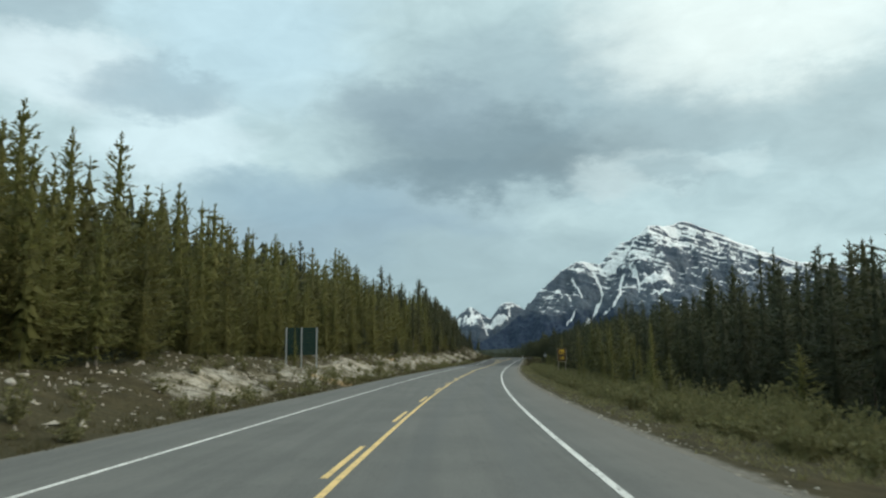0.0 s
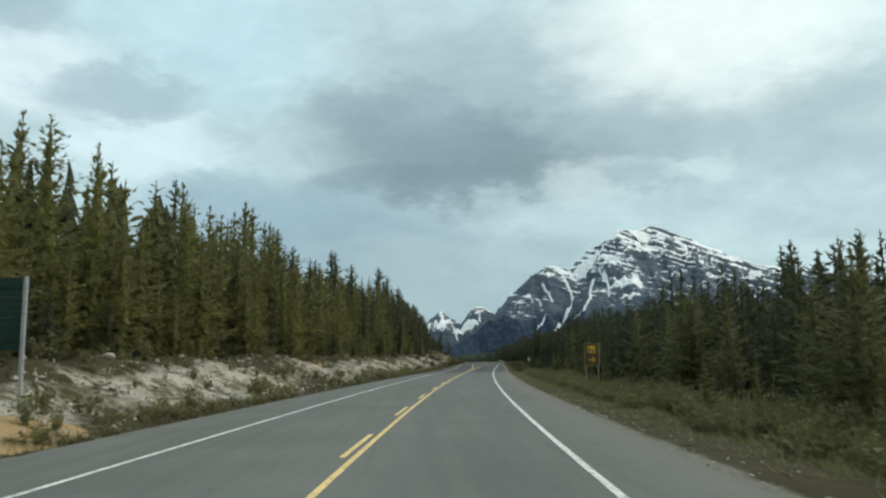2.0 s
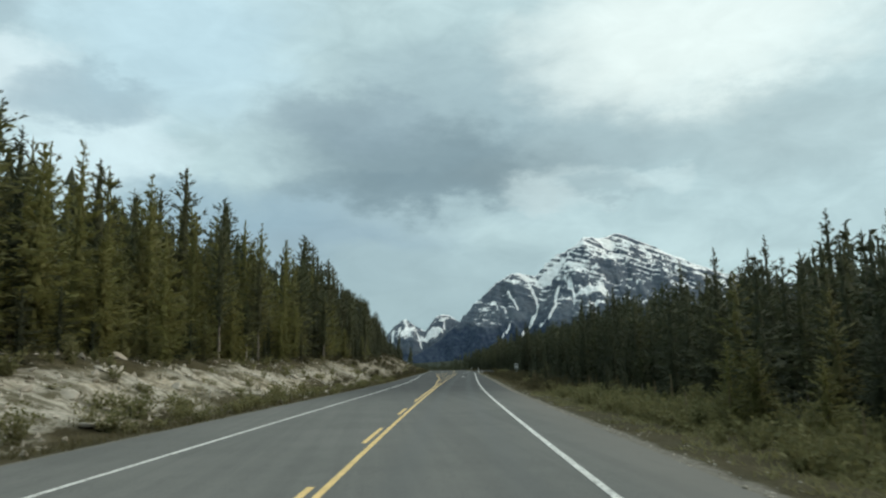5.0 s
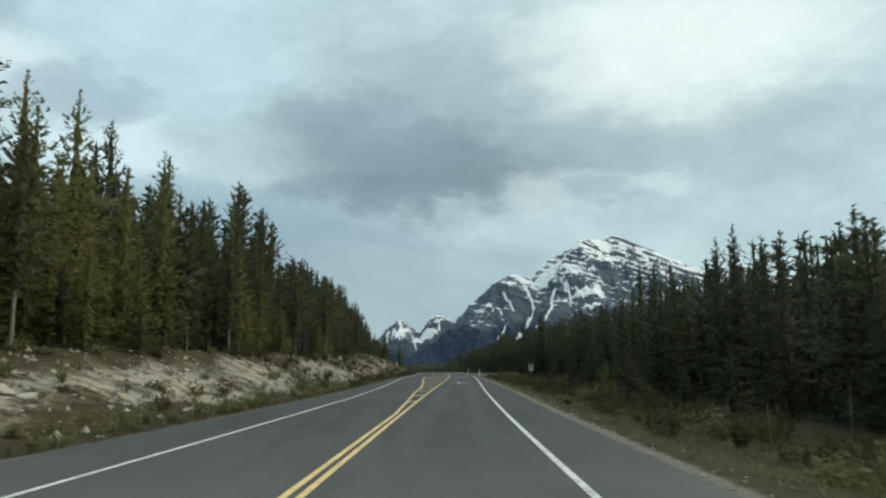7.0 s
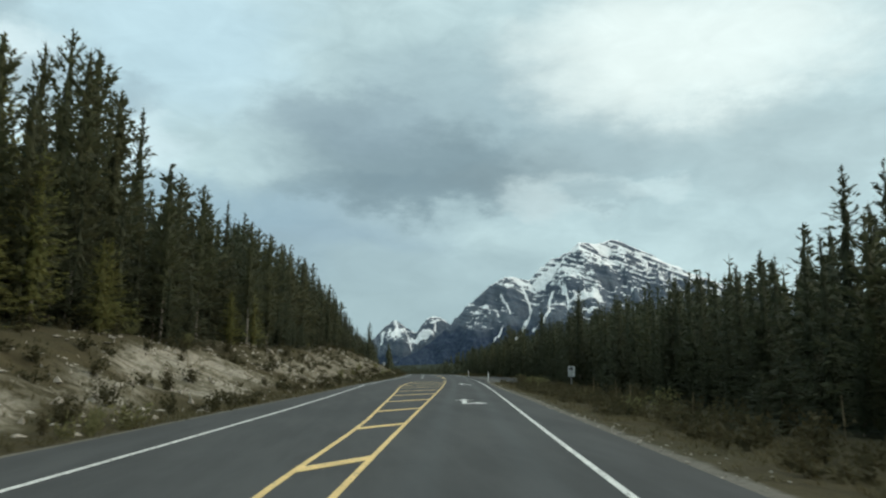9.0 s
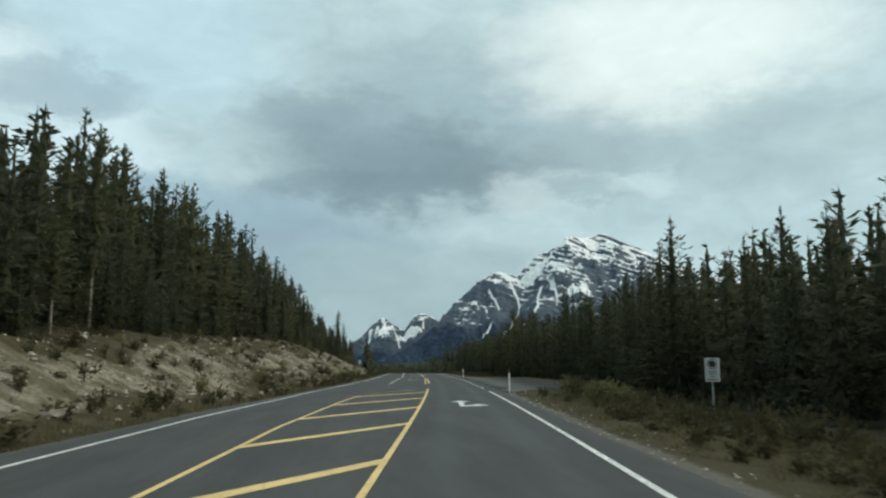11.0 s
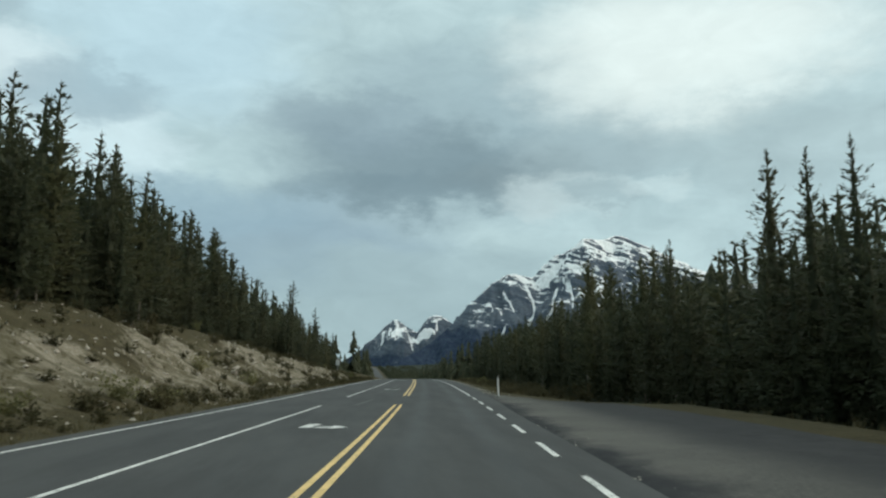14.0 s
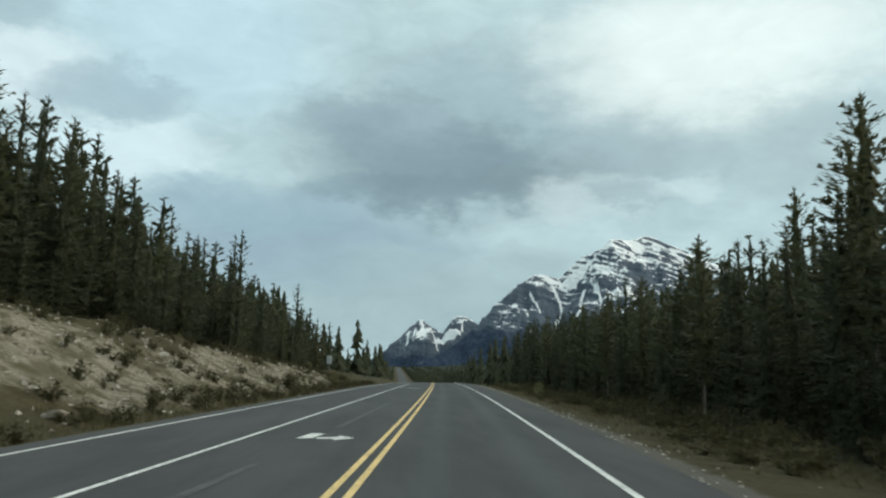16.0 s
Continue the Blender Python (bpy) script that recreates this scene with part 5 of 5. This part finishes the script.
def boulder(u, y, size, label="pale angular boulder on the bank", group="boulders on the bank"):
    ob = new("boulder", STONE_MESHES[int(rng.integers(0, len(STONE_MESHES)))])
    ob.location = on_ground(u, y, 0.1 * size)
    ob.rotation_euler = (rng.uniform(-0.5, 0.5), rng.uniform(-0.5, 0.5), rng.uniform(0, 6.28))
    ob.scale = (size * rng.uniform(0.8, 1.4), size * rng.uniform(0.8, 1.2), size * rng.uniform(0.6, 1.0))
    return tagged(ob, label, "rock", group)


for k in range(290):
    y = rng.uniform(14, 430)
    if y > 200 and rng.uniform() < 0.6:
        continue
    boulder(LEFT_EDGE(y) - 2.2 - (BANK_WIDE(y) - 1.0) * rng.beta(1.6, 1.5), y, 0.2 + 0.55 * rng.uniform() ** 2.2)


def scatter(name, shapes, spots, material, label, category):
    """One object of many small pieces: spots hold u, y, width, height."""
    r = np.random.default_rng(len(spots) + 1)
    P, which, turn = on_ground(spots[:, 0], spots[:, 1]), r.integers(0, len(shapes), len(spots)), r.uniform(0, 6.28, len(spots))
    VV, TT, base = [], [], 0
    for i in range(len(spots)):
        v, t = shapes[which[i]]
        c, s = math.cos(turn[i]), math.sin(turn[i])
        q = np.stack([(v[:, 0] * c - v[:, 1] * s) * spots[i, 2], (v[:, 0] * s + v[:, 1] * c) * spots[i, 2], v[:, 2] * spots[i, 3]], -1)
        VV.append(q + P[i])
        TT.append(t + base)
        base += len(v)
    tagged(new(name, tri_mesh(name, np.concatenate(VV), np.concatenate(TT), material)), label, category, kind="stuff")


def small_stone(seed):
    r = np.random.default_rng(seed)
    V = np.array([(1, 0, 0), (-1, 0, 0), (0, 1, 0), (0, -1, 0), (0, 0, 1), (0, 0, -1)]) * r.uniform(0.35, 0.6, (6, 1)) + r.normal(0, 0.08, (6, 3))
    T = np.array([(0, 2, 4), (2, 1, 4), (1, 3, 4), (3, 0, 4), (2, 0, 5), (1, 2, 5), (3, 1, 5), (0, 3, 5)])
    return V.astype(np.float32), T.astype(np.int32)


n = 5200
y = rng.uniform(8, 430, n)
spots = np.stack([LEFT_EDGE(y) - 1.2 - (BANK_WIDE(y) + 0.5) * rng.beta(1.5, 1.7, n), y, 0.10 + 0.42 * rng.uniform(0, 1, n) ** 3, 0.08 + 0.3 * rng.uniform(0, 1, n) ** 3], -1)
scatter("bank_stones", [small_stone(200 + i) for i in range(8)], spots, ROCK, "loose pale stones strewn over the bank", "stones")
n = 1500
y = rng.uniform(8, 420, n)
spots = np.stack([RIGHT_EDGE(y) + rng.gamma(1.6, 0.35, n), y, rng.uniform(0.03, 0.12, n), rng.uniform(0.03, 0.09, n)], -1)
scatter("verge_stones", [small_stone(230 + i) for i in range(6)], spots, ROCK, "small grey stones along the road's edge", "stones")


def tuft(seed, blades):
    r = np.random.default_rng(seed)
    V, T = [], []
    for k in range(blades):
        a, l = r.uniform(0, 6.28), r.uniform(0.15, 0.6)
        f = r.normal(0, 0.18, 2)
        i = len(V)
        V += [(f[0] - 0.03 * math.sin(a), f[1] + 0.03 * math.cos(a), -0.05), (f[0] + 0.03 * math.sin(a), f[1] - 0.03 * math.cos(a), -0.05), (f[0] + l * math.cos(a), f[1] + l * math.sin(a), r.uniform(0.5, 1.0))]
        T.append((i, i + 1, i + 2))
    return np.array(V, np.float32), np.array(T, np.int32)


TUFTS = [tuft(300 + i, 9) for i in range(8)]
n = 10000
y = rng.uniform(6, 430, n)
d = 0.5 + rng.gamma(2.0, 1.9, n)
ok = ~((y > 257) & (y < 334) & (d < 8.5))
spots = np.stack([RIGHT_EDGE(y) + d, y, rng.uniform(0.3, 0.8, n), 0.08 + 0.06 * np.clip(d, 0, 5) * rng.uniform(0.3, 1.3, n)], -1)[ok]
early = spots[:, 1] < 150
scatter("verge_grass", TUFTS, spots[early], SHRUB, "yellow-green spring grass on the verge", "grass")
scatter("verge_grass", TUFTS, spots[~early], GRASS, "dry olive grass and low growth on the verge", "grass")
n = 6000
y = rng.uniform(6, 430, n)
d = np.where(rng.uniform(0, 1, n) < 0.5, 0.5 + rng.gamma(2.0, 0.6, n), rng.uniform(3, 15, n))
spots = np.stack([LEFT_EDGE(y) - d, y, rng.uniform(0.3, 0.7, n), rng.uniform(0.1, 0.42, n)], -1)
scatter("bank_grass", TUFTS, spots, GRASS, "sparse dry grass on the stony bank", "grass")


LOW_SHRUBS = []
for i in range(6):
    v, t = shrub_arrays(400 + i, 12, 9, 0.9)
    v = v.reshape(-1, 3, 3)
    mid = v.mean(1, keepdims=True)
    LOW_SHRUBS.append(((mid + (v - mid) * 1.7).reshape(-1, 3).astype(np.float32), t))
n = 1150
y = rng.uniform(10, 425, n)
d = np.where(y < 150, 2.2, 1.6) + 7.0 * rng.beta(1.2, 1.3, n)
ok = ~((y > 258) & (y < 332) & (d < 8.6))
spots = np.stack([RIGHT_EDGE(y) + d, y, rng.uniform(0.5, 1.0, n), (0.25 + 0.12 * d) * rng.uniform(0.5, 1.2, n)], -1)[ok]
scatter("verge_undergrowth", LOW_SHRUBS, spots[spots[:, 1] < 150], SHRUB, "thick olive-green undergrowth along the verge", "undergrowth")
scatter("verge_undergrowth", LOW_SHRUBS, spots[spots[:, 1] >= 150], BRUSH, "dark brown undergrowth along the verge", "undergrowth")
n = 560
y = rng.uniform(14, 150, n)
spots = np.stack([RIGHT_EDGE(y) + 2.2 + 6.6 * rng.beta(1.1, 1.2, n), y, rng.uniform(0.5, 1.0, n), rng.uniform(0.35, 1.0, n)], -1)
scatter("verge_undergrowth", LOW_SHRUBS, spots, SHRUB, "thick yellow-green undergrowth along the verge", "undergrowth")
n = 1000
y = 425 - 415 * rng.uniform(0, 1, n) ** 1.25
d = np.where(rng.uniform(0, 1, n) < 0.5, 0.8 + rng.gamma(2.0, 0.6, n), rng.uniform(4, 12.5, n))
spots = np.stack([LEFT_EDGE(y) - d, y, rng.uniform(0.4, 0.9, n), rng.uniform(0.2, 0.75, n)], -1)
scatter("bank_undergrowth", LOW_SHRUBS, spots[spots[:, 1] < 200], SHRUB, "patchy olive undergrowth on the bank", "undergrowth")
scatter("bank_undergrowth", LOW_SHRUBS, spots[spots[:, 1] >= 200], BRUSH, "patchy brown undergrowth on the bank", "undergrowth")


def dry_stalk(u, y, tall):
    s = tagged(new("dry_stalk"), "dead brown mullein stalk in the verge", "plant", "dry stalks")
    for nm, r1, r2, z0, z1 in (("stem", 0.013, 0.009, -0.2, 0.62 * tall), ("seed_head", 0.024, 0.009, 0.58 * tall, tall)):
        bm = bmesh.new()
        bmesh.ops.create_cone(bm, cap_ends=True, segments=7, radius1=r1, radius2=r2, depth=z1 - z0, matrix=Matrix.Translation((0, 0, (z0 + z1) / 2)))
        part(nm, bm, DRY, s)
    s.location = on_ground(u, y)
    s.rotation_euler = (rng.uniform(-0.08, 0.08), rng.uniform(-0.08, 0.08), 0)


for k in range(30):
    y = rng.uniform(56, 235)
    dry_stalk(RIGHT_EDGE(y) + rng.uniform(3.5, 7.0), y, rng.uniform(1.1, 1.9))


# ---------------------------------------------------------------- signs and posts
def at_road(ob, u, y, up=0.0, turn=0.0):
    ob.location = on_ground(u, y, up)
    ob.rotation_euler = (0, 0, turn)
    return ob


def disc(r, at, depth=0.006, inner=0.0, sides=28):
    """A flat upright disc or ring that faces -y."""
    bm = bmesh.new()
    rings = []
    for rad in ((r, inner) if inner else (r,)):
        rings.append([[bm.verts.new((at[0] + rad * math.cos(6.2832 * k / sides), at[1] + dy, at[2] + rad * math.sin(6.2832 * k / sides))) for k in range(sides)] for dy in (0, depth)])
    for k in range(sides):
        j = (k + 1) % sides
        bm.faces.new((rings[0][0][k], rings[0][0][j], rings[0][1][j], rings[0][1][k]))
        if inner:
            bm.faces.new((rings[0][0][j], rings[0][0][k], rings[1][0][k], rings[1][0][j]))
    if not inner:
        bm.faces.new(rings[0][0])
    return bm


def outline(points, y, depth=0.006):
    """A flat upright shape that faces -y, from its corners (x, z)."""
    bm = bmesh.new()
    front = [bm.verts.new((x, y, z)) for x, z in points]
    rear = [bm.verts.new((x, y + depth, z)) for x, z in points]
    bm.faces.new(front)
    for k in range(len(points)):
        j = (k + 1) % len(points)
        bm.faces.new((front[k], rear[k], rear[j], front[j]))
    bmesh.ops.recalc_face_normals(bm, faces=bm.faces[:])
    return bm


def green_board():
    s = tagged(new("sign_board"), "back of a large dark green road sign on three steel posts", "road sign")
    for x in (-1.22, 0.0, 1.22):
        part("post", box(0.11, 0.11, 4.3, (x, -0.10, 1.35), 0.012), STEEL, s, "pale galvanised square post")
    for k in range(11):
        part("slat", box(2.62, 0.035, 0.185, (0, 0.0, 1.38 + 0.2 * k), 0.012), GREEN, s)
    for z in (1.6, 3.2):
        part("rail", box(2.5, 0.03, 0.06, (0, -0.032, z), 0.005), GREEN, s)
    return s


at_road(green_board(), -16.1, 62.6, 0.0, 0.0)


def brown_sign():
    s = tagged(new("picnic_sign"), "brown roadside sign with yellow pictogram and arrow on two posts", "road sign")
    for x in (-0.46, 0.46):
        part("post", box(0.09, 0.09, 3.9, (x, 0.06, 1.45), 0.01), WOOD_POST, s, "weathered pale post")
    corner = lambda x, z, r, a0: [(x + r * math.cos(radians(a0 + k)), z + r * math.sin(radians(a0 + k))) for k in (0, 30, 60, 90)]
    board = lambda w, h, r, z: corner(w - r, z + h - r, r, 0) + corner(-w + r, z + h - r, r, 90) + corner(-w + r, z - h + r, r, 180) + corner(w - r, z - h + r, r, 270)
    face = part("face", outline(board(0.56, 0.84, 0.09, 2.60), -0.008, 0.03), BROWN, s)
    rim = bmesh.new()
    loops = [[rim.verts.new((x, -0.012, z)) for x, z in board(w, h, r, 2.60)] for w, h, r in ((0.553, 0.833, 0.085), (0.533, 0.813, 0.07))]
    for k in range(16):
        rim.faces.new((loops[0][k], loops[0][(k + 1) % 16], loops[1][(k + 1) % 16], loops[1][k]))
    part("border", rim, SIGN_PALE, face, "thin faded pale border line")
    part("edge_strip", box(0.05, 0.05, 1.66, (0.575, 0.01, 2.60), 0.006), WOOD_POST, s, "pale weathered post edge")
    part("pictogram", outline(board(0.30, 0.27, 0.06, 2.98), -0.014), SIGN_YELLOW, face, "yellow square pictogram")
    tree_shape = [(-0.21, 2.71), (-0.13, 2.71), (-0.13, 2.86), (-0.06, 2.86), (-0.10, 2.98), (-0.07, 2.98), (-0.17, 3.20), (-0.27, 2.98), (-0.24, 2.98), (-0.28, 2.86), (-0.21, 2.86)]
    table_shape = [(-0.04, 2.97), (-0.04, 2.92), (0.04, 2.92), (0.00, 2.73), (0.05, 2.73), (0.09, 2.92), (0.15, 2.92), (0.19, 2.73), (0.24, 2.73), (0.20, 2.92), (0.26, 2.92), (0.26, 2.97)]
    for shape in (tree_shape, table_shape):
        part("pictogram_mark", outline(shape, -0.018, 0.004), BROWN, face, "brown pictogram mark")
    part("bench_bar", box(0.34, 0.006, 0.035, (0.11, -0.017, 2.83)), BROWN, face)
    part("arrow", outline([(-0.24, 2.17), (0.10, 2.17), (-0.02, 2.05), (0.06, 1.99), (0.28, 2.205), (0.06, 2.42), (-0.02, 2.36), (0.10, 2.24), (-0.24, 2.24)], -0.014), SIGN_YELLOW, face, "yellow arrow")
    return s


at_road(brown_sign(), 7.33, 97.4, 0.0, radians(-4))


def white_sign():
    s = tagged(new("notice_sign"), "small white notice sign with a black disc on a grey post", "road sign")
    part("post", box(0.07, 0.05, 2.9, (0, 0.05, 0.65), 0.008), STEEL, s)
    face = part("face", box(0.62, 0.02, 0.95, (0, 0, 1.75), 0.008), SIGN_WHITE, s)
    part("ring", disc(0.20, (0, -0.018, 1.98), 0.006, 0.165), INK, face)
    part("disc", disc(0.13, (0, -0.018, 1.98)), INK, face, "black disc")
    for z, w in ((1.68, 0.40), (1.60, 0.30), (1.50, 0.22), (1.36, 0.46)):
        part("lettering_bar", box(w, 0.006, 0.028, (0, -0.014, z)), INK, face)
    return s


at_road(white_sign(), 8.1, 246.6, 0.3, radians(-5))


def sign_back():
    s = tagged(new("road_sign"), "small white sign panel on a steel post", "road sign")
    part("post", box(0.09, 0.06, 3.1, (0, -0.05, 1.0), 0.01), STEEL, s)
    part("panel", box(0.75, 0.02, 1.15, (0, 0, 2.1), 0.01), SIGN_WHITE, s)
    return s


at_road(sign_back(), -19.1, 437.0, -0.5)


def delineator():
    s = tagged(new("delineator_post"), "white plastic marker post with a black band and reflector", "marker post", "marker posts")
    bm = bmesh.new()
    bmesh.ops.create_cone(bm, cap_ends=True, segments=12, radius1=0.044, radius2=0.048, depth=1.4, matrix=Matrix.Translation((0, 0, 0.4)) @ Matrix.Diagonal((1, 0.6, 1, 1)))
    shaft = part("shaft", bm, POST_WHITE, s)
    bm = bmesh.new()
    bmesh.ops.create_cone(bm, cap_ends=True, segments=12, radius1=0.0485, radius2=0.049, depth=0.13, matrix=Matrix.Translation((0, 0, 1.135)) @ Matrix.Diagonal((1, 0.6, 1, 1)))
    part("band", bm, INK, shaft, "black band")
    part("reflector", box(0.06, 0.012, 0.06, (0.01, -0.033, 1.17), 0.004), SIGN_WHITE, shaft)
    bm = bmesh.new()
    bmesh.ops.create_cone(bm, cap_ends=True, segments=12, radius1=0.047, radius2=0.025, depth=0.04, matrix=Matrix.Translation((0, 0, 1.22)) @ Matrix.Diagonal((1, 0.6, 1, 1)))
    part("cap", bm, INK, s)
    return s


post = at_road(delineator(), 1.02, 260.1)
second = copy_thing(post, Matrix.Translation(on_ground(1.71, 325.5)) @ pose(0, 0, 0, 0, -3.0, 10))


def log(u, y, turn, length):
    bm = bmesh.new()
    bmesh.ops.create_cone(bm, cap_ends=True, segments=10, radius1=0.085, radius2=0.05, depth=length, matrix=pose(0, 0, 0.06, 0, 90, 0))
    for v in bm.verts:
        v.co += Vector((0, 0.05 * math.sin(v.co.x * 2), 0.03 * math.sin(v.co.x * 3)))
    me = bpy.data.meshes.new("log")
    bm.to_mesh(me)
    bm.free()
    me.materials.append(WOOD_POST)
    ob = at_road(new("log", me), u, y, 0.05, turn)
    tagged(ob, "bleached fallen log beyond the pull-out", "log", "fallen logs")


log(10.6, 298, 0.7, 1.3)
